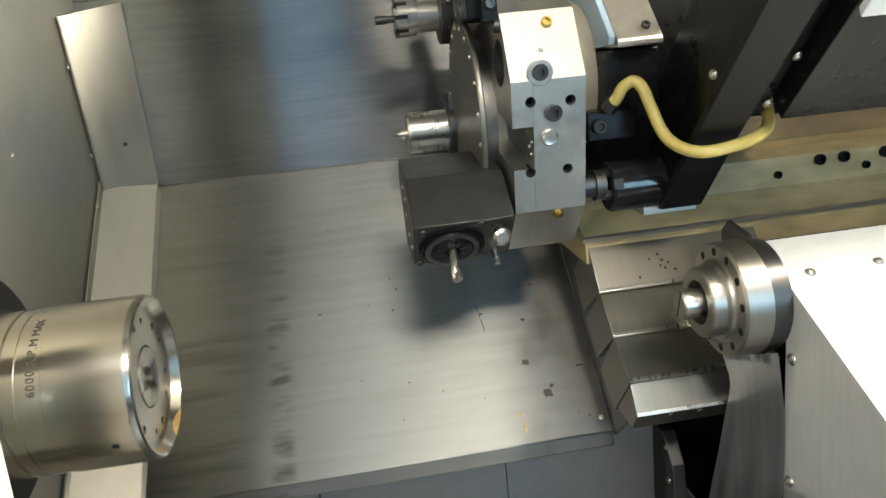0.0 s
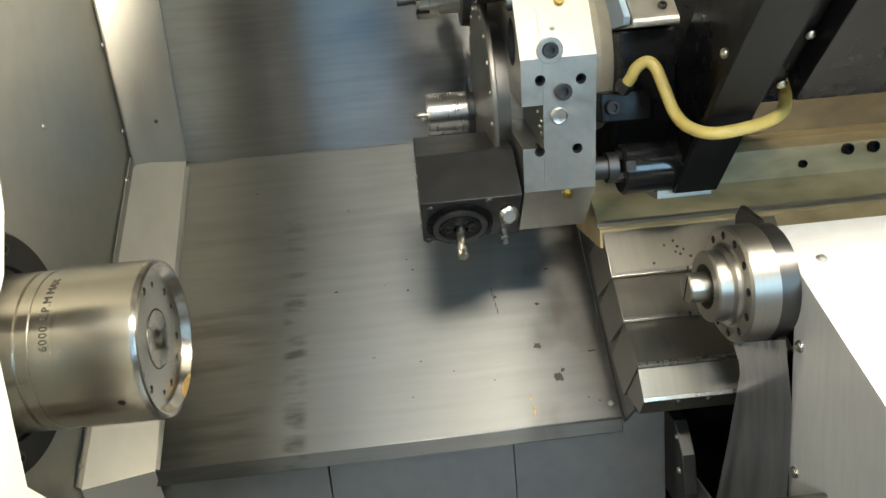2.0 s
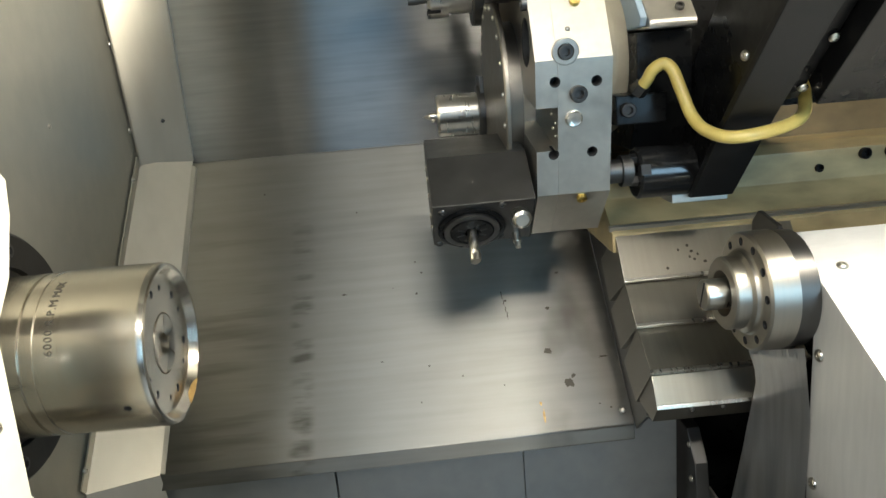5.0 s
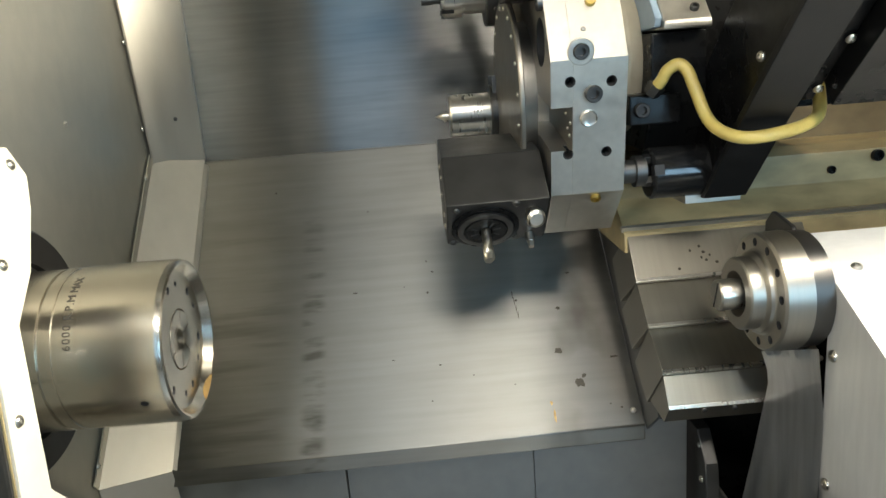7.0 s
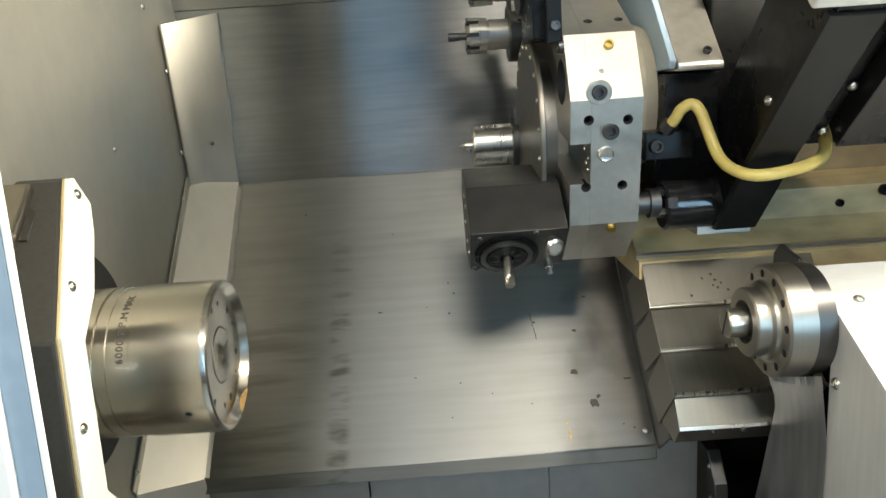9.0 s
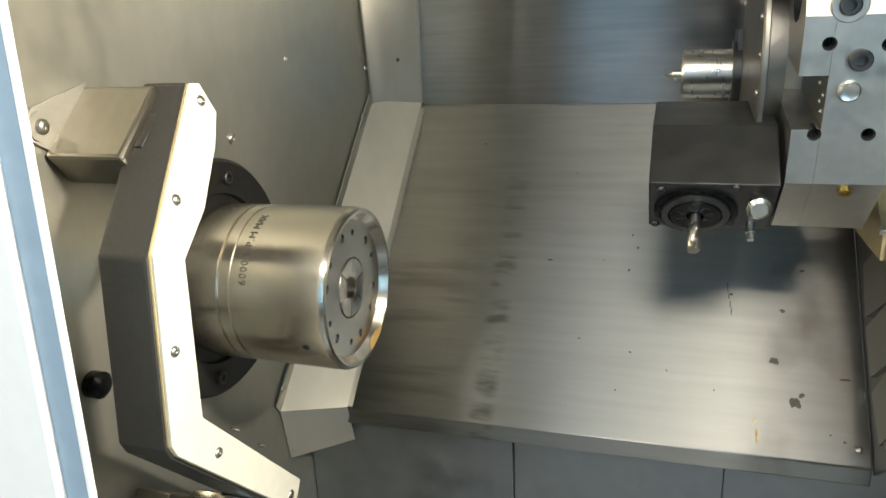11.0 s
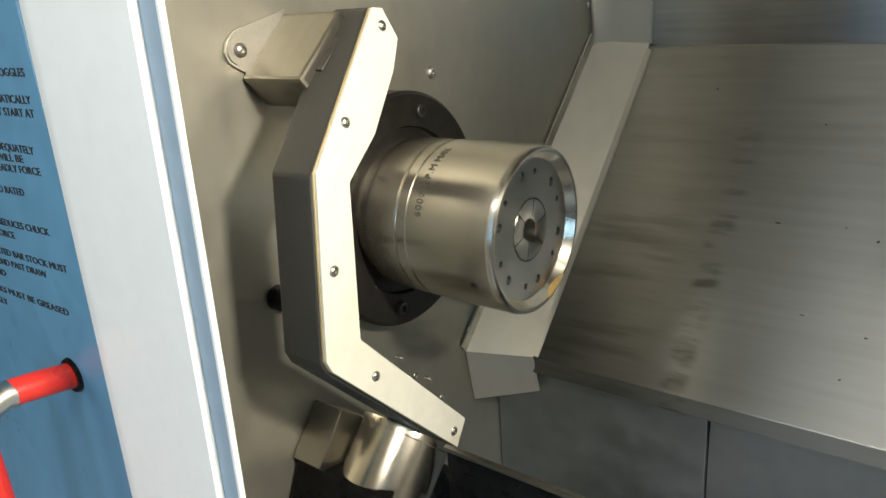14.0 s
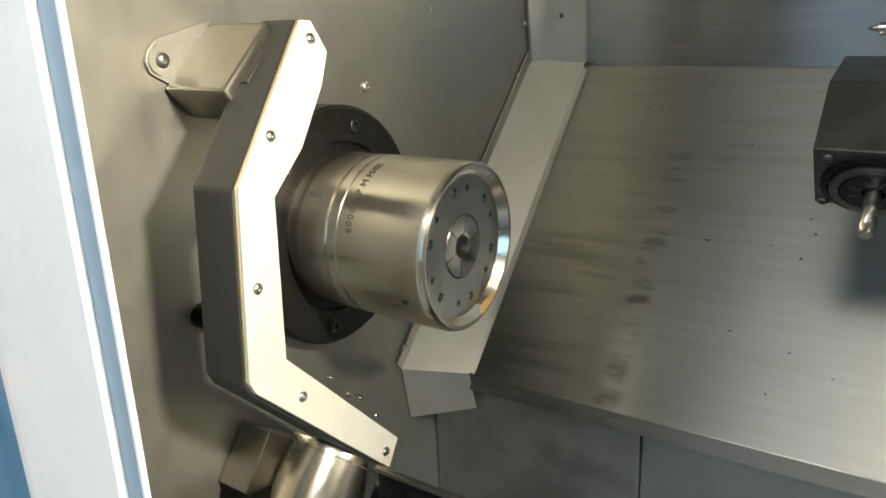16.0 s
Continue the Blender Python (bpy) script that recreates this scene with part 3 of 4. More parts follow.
for x, z in ((0.641, 0.499), (0.688, 0.497), (0.639, 0.4165), (0.684, 0.4165)):
    for piece in (turret_front, turret_body):
        drill(piece, [(on_facet(x, z), NA, 0.0050, 0.02)])
for x, z, r in ((0.653, 0.531, 0.015),):
    part("station_ring", lathe([(-0.002, 0), (-0.002, r), (0.0015, r), (0.002, r * 0.95), (0.002, 0.0095), (-0.0015, 0.0088), (-0.0015, 0)], 32, aim(on_facet(x, z), NA)), GROUND, turret)
    screw("socket", on_facet(x, z) - NA * 0.003, NA, 0.0085, turret, DARKST)
screw("socket", on_facet(0.667, 0.485), NA, 0.0098, turret, DARKST)
part("locating_pin", lathe([(0, 0), (0, 0.0098), (0.004, 0.0098), (0.005, 0.0085), (0.004, 0.006), (0.0042, 0)], 28, aim(on_facet(0.662, 0.457), NA)), BRIGHT, turret)
low0 = Vector((0.673, TP[(k0 + 1) % 10][0], TP[(k0 + 1) % 10][1]))
low1 = Vector((0.673, TP[(k0 + 2) % 10][0], TP[(k0 + 2) % 10][1]))
screw("socket", low0.lerp(low1, 0.10), (0, -0.69, -0.72), 0.0062, turret, BRASS, "brass_plug")
UP = Vector((0, -0.899, 0.438))
top0 = Vector((0, TP[k0][0], TP[k0][1]))
top1 = Vector((0, TP[k0 - 1][0], TP[k0 - 1][1]))
top2 = Vector((0, TP[k0 - 2][0], TP[k0 - 2][1]))
screw("socket", top0.lerp(top1, 0.80) + Vector((0.672, 0, 0)), UP, 0.0062, turret, BRASS, "brass_plug")
screw("button", top0.lerp(top1, 0.42) + Vector((0.66, 0, 0)), UP, 0.003, turret, BRIGHT)
N2 = (top2 - top1).cross(Vector((1, 0, 0))).normalized()
if N2.y > 0:
    N2 = -N2
drill(turret_body, [(top1.lerp(top2, 0.22) + Vector((x, 0, 0)), N2, 0.0052, 0.02) for x in (0.656, 0.694)])
for i in range(20):
    a = radians(i * 18 + 5)
    screw("button", (0.5918, TY - 0.120 * math.cos(a), TZ + 0.120 * math.sin(a)), (-1, 0, 0), 0.0034, turret)
drill(turret_front, [((0.619, -0.055, 0.545), (-1, 0, 0), 0.026, 0.018)], 36)
screw("socket", (0.619, -0.075, 0.587), (-1, 0, 0), 0.008, turret, DARKST)
# grip holes inside the notch
for dy, dz in ((-0.09, 0.452), (-0.08, 0.470), (-0.075, 0.445), (-0.068, 0.462), (-0.085, 0.437), (-0.072, 0.475)):
    screw("button", (0.6437, dy, dz), (-1, 0, 0), 0.0025, turret)

# black radial tool block on the turret
block = thing("turning_tool_holder", "black turning tool holder clamped on the turret", "tool")
part("block", box(0.586, 0.6185, -0.055, 0.05, 0.598, 0.80, 0.002), BLACK, block)
part("jaw", box(0.600, 0.6185, -0.075, -0.055, 0.592, 0.76, 0.0015), BLACK, block)
for z in (0.612, 0.66):
    screw("socket", (0.610, -0.075, z), (0, -1, 0), 0.006, block, DARKST)


def axial_tool(y, z, kind, label):
    t = thing("tool_holder", label, "tool", "axial tools on the turret")
    M = Matrix.Translation((0, y, z))
    part("flange", lathe([(0.619, 0), (0.619, 0.043), (0.584, 0.043), (0.582, 0.041), (0.582, 0)], 40, M), DARKST, t)
    part("key", box(0.586, 0.612, -0.03, 0.03, 0.03, 0.056, 0.001, M), DARKST, t)
    for a in (150, 200, 250):
        screw("socket", (0.596, y - 0.042 * math.cos(radians(a - 180)), z + 0.042 * math.sin(radians(a - 180))), (0, -math.cos(radians(a - 180)), math.sin(radians(a - 180))), 0.004, t, DARKST)
    if kind == "drill":
        part("sleeve", lathe([(0.582, 0), (0.582, 0.032), (0.522, 0.032), (0.519, 0.030), (0.519, 0)], 48, M), BRIGHT, t)
        part("spot_drill", lathe([(0.519, 0), (0.519, 0.006), (0.508, 0.006), (0.506, 0.0045), (0.496, 0.0)], 16, M), BRIGHT, t)
        screw("button", (0.512, y - 0.006, z - 0.006), (0, -1, -0.5), 0.003, t)
    else:
        part("sleeve", lathe([(0.582, 0), (0.582, 0.023), (0.552, 0.023), (0.552, 0.021), (0.545, 0.021), (0.545, 0)], 40, M), GROUND, t)
        bm = lathe([(0.548, 0), (0.548, 0.027), (0.522, 0.027), (0.518, 0.021), (0.518, 0)], 48, M)
        part("collet_nut", bm, BRIGHT, t)
        for a in range(0, 360, 45):
            c, s = math.cos(radians(a)), math.sin(radians(a))
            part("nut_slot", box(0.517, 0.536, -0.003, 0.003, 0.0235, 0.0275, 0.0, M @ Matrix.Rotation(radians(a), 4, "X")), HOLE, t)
        part("end_mill", lathe([(0.518, 0), (0.518, 0.0055), (0.506, 0.0055), (0.504, 0.0065), (0.489, 0.0065), (0.488, 0.0)], 14, M), DARKST, t)
    return t


axial_tool(0.22, 0.450, "drill", "polished drill sleeve with a spot drill on the turret")
axial_tool(0.20, 0.622, "mill", "collet nut holder with a small end mill on the turret")
axial_tool(0.06, 0.68, "mill", "dark collet holder on top of the turret")

# ---- live milling head ----
mill = thing("milling_head", "dark steel live milling head fixed to the turret", "tool")
MS = [(-0.110, 0.370), (-0.05, 0.419), (0.055, 0.432), (0.10, 0.40), (0.07, 0.312), (-0.052, 0.311)]
part("head_block", prism(MS, 0.492, 0.613, "x", 0.0018), DARKST, mill)
N = Vector((0, -0.714, -0.70))


def on_head(x, s):
    """A place on the cutting face: s runs from the upper edge downwards."""
    return Vector((x, -0.110 + 0.060 * s, 0.370 - 0.061 * s))


c0 = on_head(0.5385, 0.58)
part("cover_plate", lathe([(0, 0), (0, 0.041), (0.003, 0.041), (0.0035, 0.040), (0.0035, 0.036), (0.001, 0.036), (0.001, 0)], 56, aim(c0, N)), BLACK, mill)
part("bearing_ring", lathe([(0, 0.0), (0, 0.034), (0.006, 0.034), (0.0065, 0.033), (0.0065, 0.027), (0.004, 0.026), (0.004, 0)], 56, aim(c0, N)), DARKST, mill)
part("spindle_face", lathe([(0.003, 0), (0.003, 0.026), (0.0075, 0.025), (0.0075, 0.009), (0.004, 0.009), (0.004, 0)], 48, aim(c0, N)), BLACK, mill)
for a in range(0, 360, 45):
    M = aim(c0 + N * 0.0076, N) @ Matrix.Rotation(radians(a + 20), 4, "X")
    part("collet_slot", box(-0.001, 0.0004, -0.0012, 0.0012, 0.010, 0.019, 0.0, M), HOLE, mill)
bm = bmesh.new()            # fluted cutter
n = 24
rings = []
for k in range(19):
    h = 0.004 + 0.044 * k / 18
    flute = 0.0 if k < 7 else 1.0
    r0 = 0.0058 if k < 7 else 0.0066
    ring = []
    for i in range(n):
        a = 2 * math.pi * i / n
        r = r0 * (1 - 0.28 * flute * max(0, math.sin(2 * (a - 0.28 * k))) ** 0.6)
        ring.append(bm.verts.new((h, r * math.cos(a), r * math.sin(a))))
    rings.append(ring)
for a, b in zip(rings, rings[1:]):
    for i in range(n):
        bm.faces.new((a[i], a[(i + 1) % n], b[(i + 1) % n], b[i]))
bm.faces.new(rings[-1])
bm.transform(aim(c0, N))
part("end_mill", bm, BRIGHT, mill, "bright fluted end mill")
for x, s in ((0.504, 0.13), (0.574, 0.06), (0.499, 0.93), (0.574, 0.85)):
    screw("button", on_head(x, s), N, 0.0048, mill, DARKST)
kn = on_head(0.594, 0.28)
part("coolant_nozzle", lathe([(0, 0), (0, 0.0085), (0.012, 0.0085), (0.014, 0.0115), (0.021, 0.0118), (0.024, 0.008), (0.025, 0)], 12, aim(kn, (0.05, -0.93, -0.25))), BRIGHT, mill)
part("nozzle_tip", lathe([(0, 0), (0, 0.005), (0.012, 0.005), (0.012, 0.0035), (0.02, 0.0035), (0.02, 0)], 12, aim(on_head(0.594, 0.85), N)), BRIGHT, mill)
for y, z in ((0.01, 0.40), (0.0, 0.365), (-0.03, 0.345), (-0.055, 0.335), (-0.02, 0.39)):
    screw("button", (0.4921, y, z), (-1, 0, 0), 0.0035, mill)
part("drive_shank", lathe([(0.706, 0), (0.706, 0.015), (0.735, 0.015), (0.735, 0.02), (0.748, 0.02), (0.748, 0)], 32, Matrix.Translation((0, -0.028, 0.379))), DARKST, turret)
for a in (20, 140, 260):
    part("drive_tooth", box(0.746, 0.758, -0.005, 0.005, 0.012, 0.021, 0.0005, Matrix.Translation((0, -0.028, 0.379)) @ Matrix.Rotation(radians(a), 4, "X")), DARKST, turret)

# ---- turret carriage ----
carriage = thing("turret_carriage", "black painted turret carriage with slanted column", "housing")
part("drive_housing", lathe([(0.754, 0), (0.754, 0.030), (0.757, 0.033), (0.825, 0.033), (0.825, 0)], 48, Matrix.Translation((0, -0.024, 0.374))), GLOSS, carriage, "black drive motor nose")
part("nose_slot", box(0.7535, 0.766, -0.0065, 0.0065, 0.020, 0.0338, 0.0004, Matrix.Translation((0, -0.024, 0.374)) @ Matrix.Rotation(radians(75), 4, "X")), HOLE, carriage)
# column along the slanted slide: lower face from (-0.03, 0.343) up to (-0.30, 0.593)
COL = [(-0.030, 0.342), (-0.305, 0.597), (-0.245, 0.700), (0.06, 0.42), (0.06, 0.342)]
part("column", prism(COL, 0.826, 0.872, "x", 0.002), BLACK, carriage)
part("column_face", prism([(-0.034, 0.3395), (-0.046, 0.340), (-0.148, 0.4445), (-0.303, 0.589), (-0.296, 0.596), (-0.142, 0.452)], 0.819, 0.873, "x", 0.001), GREYBLACK, carriage, "worn dark grey lower face")
part("inner_housing", prism([(0.0, 0.40), (-0.035, 0.46), (-0.035, 0.546), (0.2, 0.546), (0.2, 0.40)], 0.757, 0.8255, "x", 0.003), BLACK, carriage)
part("back_box", box(0.8265, 1.05, 0.0, 0.199, 0.44, 0.95, 0.003), BLACK, carriage)
part("cable_rail", prism([(-0.155, 0.462), (-0.300, 0.597), (-0.24, 0.68), (-0.09, 0.54)], 0.8735, 0.893, "x", 0.001), BLACK, carriage)
for y, z in ((-0.172, 0.478), (-0.225, 0.527), (-0.283, 0.581)):
    screw("button", (0.889, y, z - 0.004), (0, -0.68, -0.73), 0.0055, carriage)
screw("button", (0.8185, -0.19, 0.512), (-1, -0.4, 0), 0.0055, carriage)
part("wide_cover", prism([(-0.184, 0.456), (-0.330, 0.592), (-0.26, 0.70), (-0.11, 0.56)], 0.897, 1.5, "x", 0.002), BLACK, carriage)
part("top_cover", prism([(-0.307, 0.596), (-0.40, 0.685), (-0.30, 0.80), (-0.2, 0.70)], 0.80, 0.876, "x", 0.003), CREAM, carriage, "cream top cover")
part("side_cover", prism([(-0.30, 0.553), (-0.45, 0.70), (-0.36, 0.8), (-0.26, 0.70)], 0.9, 1.5, "x", 0.003), WHITE, carriage, "white top cover")
part("grey_block", prism([(-0.055, 0.548), (-0.055, 0.557), (0.10, 0.72), (0.2, 0.72), (0.2, 0.548)], 0.766, 0.824, "x", 0.003), GROUND, carriage, "grey steel block with a lit top")
part("block_side", prism([(-0.045, 0.552), (-0.05, 0.562), (0.10, 0.722), (0.2, 0.722), (0.2, 0.54)], 0.757, 0.7655, "x", 0.002), GREYBLUE, carriage)
screw("socket", (0.806, -0.043, 0.5705), (0, -0.72, 0.69), 0.0055, carriage, DARKST)
part("cone", lathe([(0.706, 0), (0.706, 0.108), (0.74, 0.104), (0.757, 0.098), (0.757, 0)], 64, Matrix.Translation((0, 0.095, 0.515))), NECK, carriage, "beige turret neck, darkened for shade")
part("clamp_block", box(0.727, 0.79, -0.045, 0.02, 0.438, 0.474, 0.002), BLACK, carriage)
screw("socket", (0.741, -0.045, 0.456), (0, -1, 0), 0.009, carriage, HOLE)
part("foot", box(0.80, 0.872, -0.034, 0.05, 0.332, 0.343, 0.001), STEEL, carriage)

hose = thing("coolant_hose", "yellow plastic coolant hose looping under the carriage", "hose")
HP = [(0.755, -0.060, 0.484), (0.759, -0.066, 0.491), (0.764, -0.072, 0.502), (0.775, -0.077, 0.508), (0.784, -0.081, 0.500), (0.790, -0.088, 0.480), (0.798, -0.105, 0.447), (0.806, -0.130, 0.432), (0.825, -0.153, 0.426), (0.866, -0.155, 0.430), (0.898, -0.143, 0.436), (0.916, -0.127, 0.443), (0.925, -0.112, 0.455), (0.925, -0.105, 0.48)]
part("tube", tube(HP, 0.0072, 14), YELLOW, hose)
part("fitting", lathe([(0, 0), (0, 0.010), (0.014, 0.010), (0.014, 0)], 6, aim((0.751, -0.052, 0.476), (0.4, -0.6, 0.7))), DARKST, hose)

# ---- bed behind the way cover ----
structure("bed_ledge", prism([(0.050, 0.277), (0.058, 0.2835), (0.100, 0.318), (0.100, 0.362), (0.13, 0.372), (0.2, 0.372), (0.2, 0.25), (0.05, 0.25)], 0.745, 1.6, "x", 0.0015), BED, "cream and oil-stained ledge along the bed", "trim")
structure("bed_wall", box(0.76, 1.6, 0.2, 0.22, 0.36, 0.9), BROWN, "brown-stained wall behind the carriage", "wall")
structure("ledge_lip", prism([(0.052, 0.286), (0.056, 0.2885), (0.060, 0.2875), (0.062, 0.283), (0.055, 0.279)], 0.742, 1.6, "x", 0.0005), STRIP, "bright folded lip of the bed ledge", "trim")
for x, z in ((1.066, 0.336), (1.133, 0.352), (1.172, 0.352), (1.24, 0.352), (1.21, 0.335)):
    tagged(screw("socket", (x, 0.0995, z), (0, -1, 0), 0.0085 if z > 0.34 else 0.006, None, BLACK, "bed_bolt"), "black socket bolt in the bed", "bolt", "bed bolts")

# ---- telescopic way cover ----
ways = thing("way_cover", "stepped telescopic stainless way cover", "cover")
CV = [(0.054, 0.279), (0.012, 0.222), (-0.032, 0.172), (-0.084, 0.128), (-0.101, 0.086)]
for i in range(4):
    (ya, za), (yb, zb) = CV[i], CV[i + 1]
    d = Vector((yb - ya, zb - za)).normalized()
    nn = Vector((d.y, -d.x))           # inwards
    if nn.x < 0:
        nn = -nn
    o = nn * (0.007 if i else 0.0)
    top = Vector((ya, za)) + o + d * 0.002
    low = Vector((yb, zb)) + d * 0.004
    pts = [top, low, low + nn * 0.010, low + nn * 0.10 - d * 0.004, top + nn * 0.10]
    if i == 3:
        pts = [top, low, Vector((-0.083, 0.055)), Vector((-0.01, 0.06)), top + nn * 0.08]
    part("leaf", prism([(p.x, p.y) for p in pts], 0.749 + 0.002 * i, 1.0 - 0.02 * i, "x", 0.0008), LEAF, ways)
    part("wiper", prism([(p.x, p.y) for p in (low - nn * 0.0022 - d * 0.004, low - nn * 0.0026 + d * 0.0004, low - nn * 0.0005 + d * 0.0014, low + nn * 0.003 + d * 0.001, low + nn * 0.003 - d * 0.004)], 0.7485 + 0.002 * i, 1.0 - 0.02 * i, "x", 0.0004), BRIGHT, ways)
for x in (0.80, 0.84):
    screw("button", (x, -0.103, 0.078), (0, -0.9, -0.3), 0.004, ways, DARKST)
screw("button", (0.738, -0.004, 0.034), (0, -0.7, 0.7), 0.0045, ways)
structure("panel_upstand", prism([(0.0, 0.0), (-0.05, 0.045), (-0.04, 0.075), (0.10, 0.22), (0.12, 0.33), (0.39, 0.42), (0.40, 0.39)], 0.7585, 0.7625, "x", 0.0), PANEL, "stainless upstand at the end of the sloping panel", "trim")

# ---- sub-spindle ----
sub = thing("sub_spindle", "steel sub-spindle nose with a ring of bolt holes", "spindle")
S2 = Matrix.Translation((0, -0.171, 0.255))
nose = part("nose_flange", lathe([(0.822, 0.0), (0.822, 0.026), (0.806, 0.026), (0.806, 0.039), (0.808, 0.041), (0.822, 0.041), (0.825, 0.046), (0.8285, 0.047), (0.830, 0.049), (0.8305, 0.064), (0.833, 0.067), (0.862, 0.067), (0.862, 0.0)], 80, S2), NOSE, sub)
part("stud", lathe([(0.824, 0), (0.824, 0.0175), (0.786, 0.0175), (0.784, 0.0155), (0.784, 0)], 32, S2), BRIGHT, sub)
part("stud_slot", box(0.7835, 0.79, -0.0012, 0.0012, -0.0165, 0.0165, 0.0, S2 @ Matrix.Rotation(radians(20), 4, "X")), HOLE, sub)
ring = []
for a in range(0, 360, 30):
    if a in (150,):
        continue
    c, s = math.cos(radians(a + 8)), math.sin(radians(a + 8))
    ring.append(((0.8305, -0.171 - 0.0565 * c, 0.255 + 0.0565 * s), (-1, 0, 0), 0.0042, 0.016))
drill(nose, ring)
part("body", lathe([(0.862, 0), (0.862, 0.0655), (0.8835, 0.0655), (0.8835, 0)], 80, S2), DARKST, sub)
part("back_plate", prism([(-0.09, 0.315), (-0.105, 0.33), (-0.15, 0.322), (-0.20, 0.27), (-0.22, 0.22), (-0.16, 0.16), (-0.09, 0.18)], 0.8775, 0.8832, "x", 0.001), DARKST, sub)
house = thing("sub_spindle_housing", "stainless sheet housing of the sub-spindle", "housing")
part("side_sheet", prism([(-0.222, 0.284), (-0.40, 0.187), (-0.60, 0.075), (-0.60, -0.5), (-0.222, -0.5)], 0.884, 0.892, "x", 0.001), HOUSE, house)
part("top_sheet", prism([(-0.155, 0.3135), (-0.217, 0.286), (-0.40, 0.189), (-0.60, 0.078), (-0.60, 0.068), (-0.40, 0.18), (-0.217, 0.277), (-0.155, 0.305)], 0.886, 1.55, "x", 0.001), TOPST, house)
part("front_sheet", box(0.892, 1.55, -0.60, -0.592, -0.5, 0.07), STEEL, house)
for y, z in ((-0.236, 0.199), (-0.236, 0.046), (-0.236, -0.1)):
    screw("button", (0.884, y, z), (-1, 0, 0), 0.007, house)
for x, y, z in ((0.917, -0.213, 0.288), (1.0, -0.21, 0.2885)):
    screw("button", (x, y, z), (0, -0.4, 0.9), 0.006, house)
# curtain below the spindle, folded in flutes
bm = bmesh.new()
cols, rows_n = 60, 34
grid = []
for j in range(rows_n + 1):
    v = j / rows_n
    z = 0.205 - 0.60 * v
    yl = -0.122 + (0.0 if v < 0.15 else 0.19 * (v - 0.15))
    row = []
    for i in range(cols + 1):
        u = i / cols
        y = yl + (-0.228 - yl) * u
        zz = z - 0.045 * (1 - u) * max(0, 1 - v / 0.12)
        ramp = min(1, max(0, (v - 0.12) / 0.2))
        x = 0.872 + 0.010 * u + 0.0026 * math.sin(u * 17 + 0.6) * ramp * ramp - 0.010 * max(0, 0.14 - v) / 0.14
        row.append(bm.verts.new((x, y, zz)))
    grid.append(row)
for a, b in zip(grid, grid[1:]):
    for i in range(cols):
        bm.faces.new((a[i], a[i + 1], b[i + 1], b[i]))
bmesh.ops.solidify(bm, geom=bm.faces[:], thickness=0.002)
part("curtain", bm, CURTAIN, house, "fluted grey sheet curtain", 60)

# parts seen in the dark recess under the way cover
recess = thing("slide_bracket", "dark steel bracket in the recess under the cover", "bracket")
part("plate", prism([(0.022, -0.02), (-0.01, -0.06), (-0.02, -0.12), (0.0, -0.16), (0.09, -0.16), (0.09, -0.02)], 0.84, 0.86, "x", 0.002), DARKST, recess)
part("fin", prism([(-0.04, -0.12), (-0.07, -0.30), (0.09, -0.30), (0.02, -0.12)], 0.872, 0.876, "x", 0.001), STEEL, recess)
screw("button", (0.8395, 0.0, -0.09), (-1, 0, 0), 0.005, recess)
screw("button", (0.8395, 0.01, -0.04), (-1, 0, 0), 0.004, recess)

# ---- marks: dried drops, chips, rust and a scratch on the sloping panel ----
random.seed(4)
MARK = material("dried oil", (0.05, 0.04, 0.025), 0.5, 0.0, (200, 200, 200), 0.3, 0.1, 0.0)


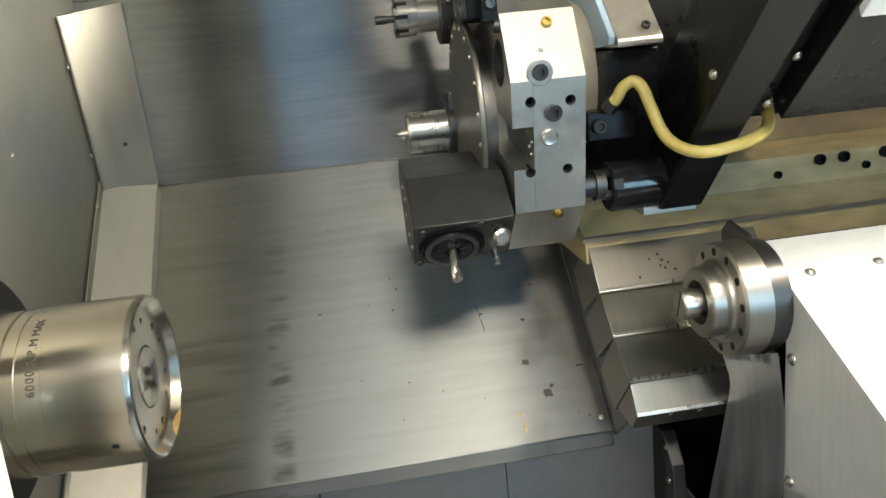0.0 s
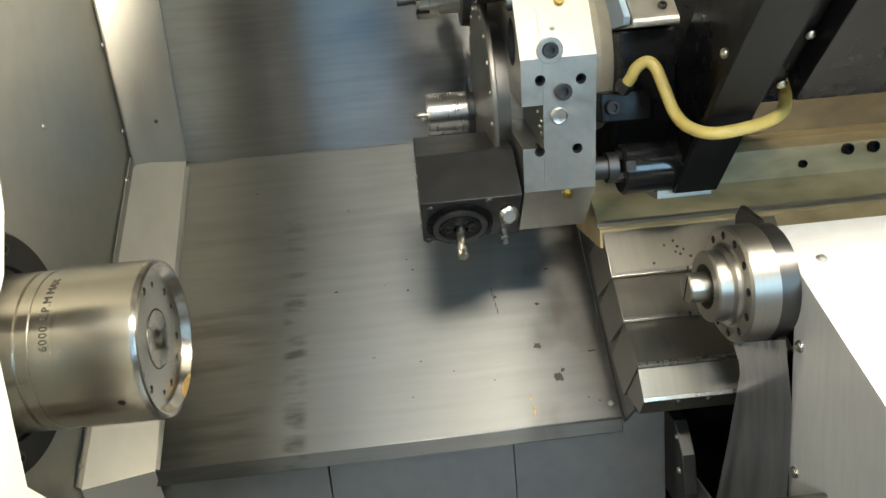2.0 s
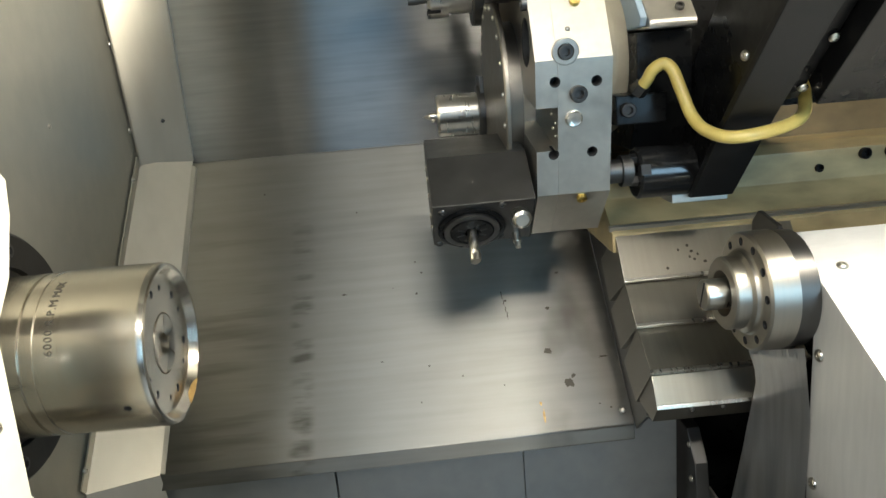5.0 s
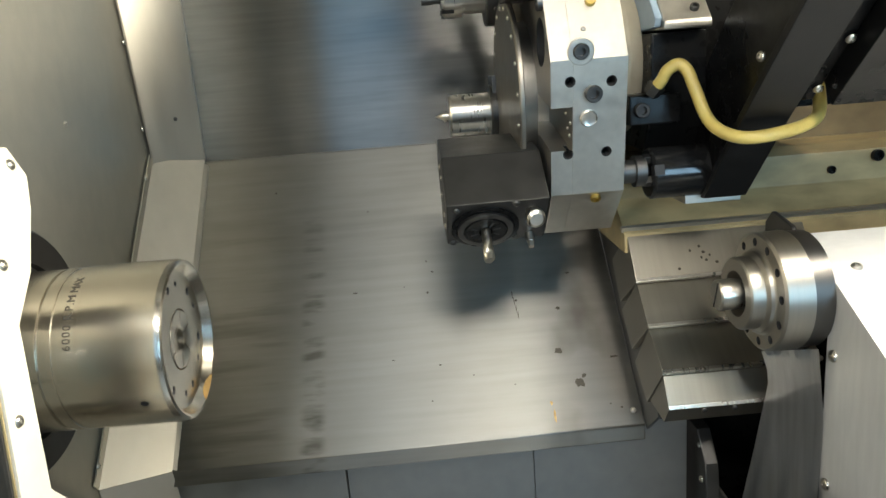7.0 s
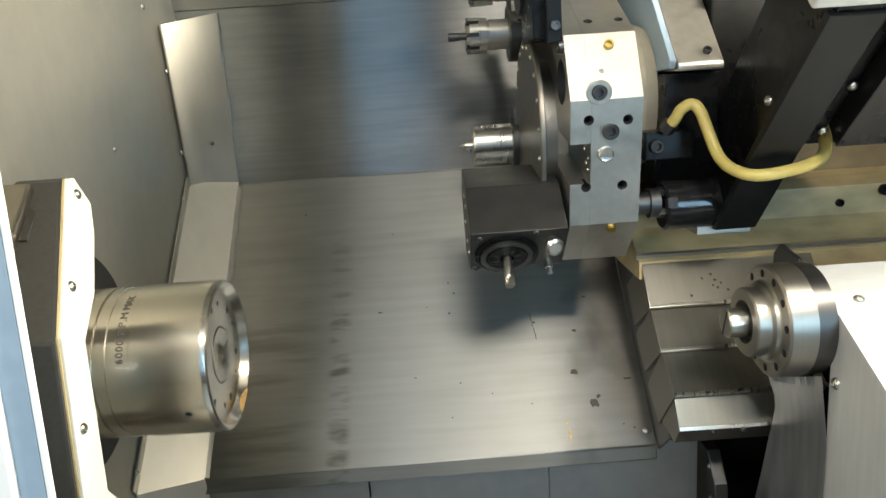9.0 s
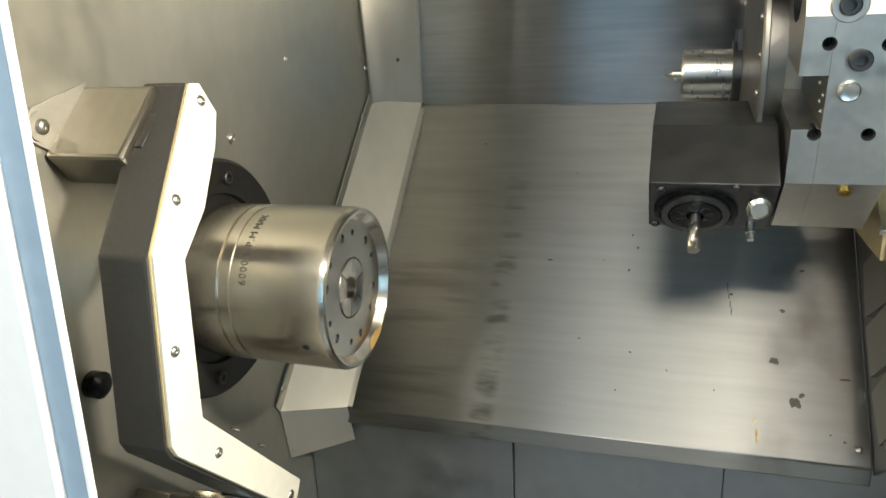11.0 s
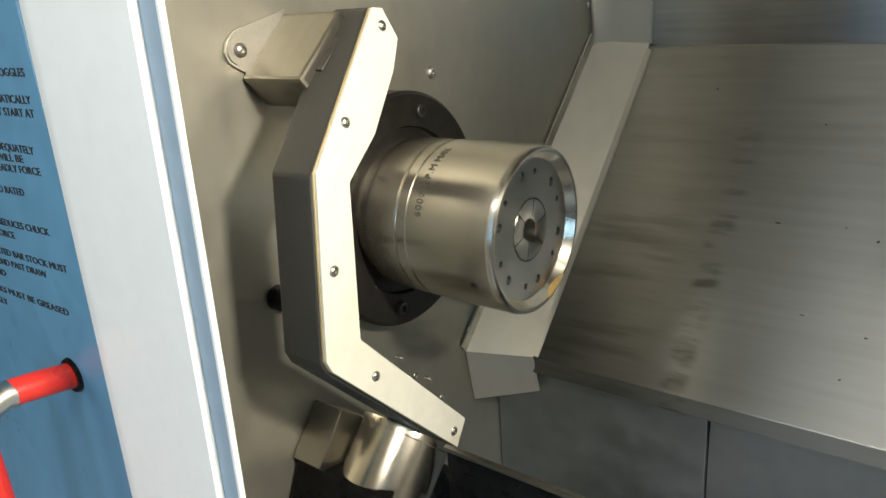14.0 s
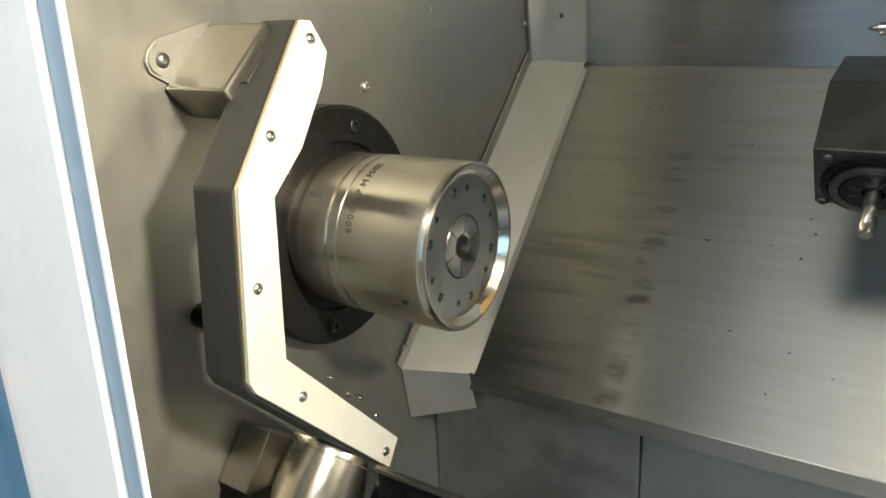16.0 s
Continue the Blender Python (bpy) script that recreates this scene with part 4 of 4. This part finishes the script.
def drop(x, s, r, stretch=1.0, mat=None):
    bm = bmesh.new()
    n = 14
    c = bm.verts.new((0, 0, 0.0006))
    ring = []
    for i in range(n):
        a = 2 * math.pi * i / n
        q = r * random.uniform(0.6, 1.15)
        ring.append(bm.verts.new((q * math.cos(a), q * math.sin(a) * stretch, 0.0)))
    for i in range(n):
        bm.faces.new((c, ring[i], ring[(i + 1) % n]))
    ob = finish("oil_drop", bm, mat or MARK, None, "", 60)
    ob.matrix_world = Matrix.Translation((x, s - 0.0002, s * 0.975 + 0.0008)) @ Matrix.Rotation(radians(44.3), 4, "X")
    tagged(ob, "small oil, rust and scratch mark on the sloping panel", "stain", "oil drops on the panel")


for x, s, r, k in ((0.472, 0.207, 0.0022, 1), (0.461, 0.18, 0.002, 1), (0.463, 0.222, 0.0016, 1), (0.424, 0.19, 0.0012, 1), (0.653, 0.094, 0.0065, 0.9), (0.677, 0.056, 0.007, 1.2), (0.684, 0.063, 0.004, 1),
                   (0.471, 0.09, 0.0025, 0.6), (0.345, 0.187, 0.004, 0.4), (0.664, 0.146, 0.004, 0.8), (0.60, 0.16, 0.0022, 1), (0.735, 0.082, 0.007, 0.25), (0.52, 0.075, 0.0014, 1), (0.455, 0.05, 0.0014, 1),
                   (0.69, 0.19, 0.0035, 0.6), (0.37, 0.30, 0.0014, 1), (0.21, 0.34, 0.0018, 1), (0.40, 0.10, 0.003, 0.3), (0.58, 0.06, 0.0012, 1), (0.73, 0.025, 0.002, 1), (0.715, 0.03, 0.0015, 1)):
    drop(x, s, r, k)
# two rust marks near the lip
drop(0.631, 0.022, 0.0018, 6.0, RUST)
drop(0.629, 0.036, 0.0020, 2.0, RUST)
# a scratch line made of four thin marks
for k in range(4):
    drop(0.5955 + 0.0016 * k, 0.168 - 0.009 * k, 0.0008, 9.0)

# oil spots on the top leaf of the way cover
for k, (x, f) in enumerate(((0.832, 0.50), (0.846, 0.42), (0.850, 0.55), (0.858, 0.62), (0.852, 0.72), (0.866, 0.78), (0.846, 0.66), (0.812, 0.86))):
    y, z = CV[0][0] + (CV[1][0] - CV[0][0]) * f, CV[0][1] + (CV[1][1] - CV[0][1]) * f
    bm = lathe([(0, 0), (0, 1), (0.12, 0.8), (0.18, 0)], 9)
    bm.transform(Matrix.Diagonal((0.002, 0.0016 + 0.0005 * (k % 3), 0.0022, 1)))
    spot = finish("oil_spot", bm, MARK, None, "", 60)
    spot.matrix_world = aim((x, y - 0.0001, z + 0.0002), (0, -0.80, 0.60))
    tagged(spot, "brown oil spot on the way cover", "stain", "oil spots on the cover")
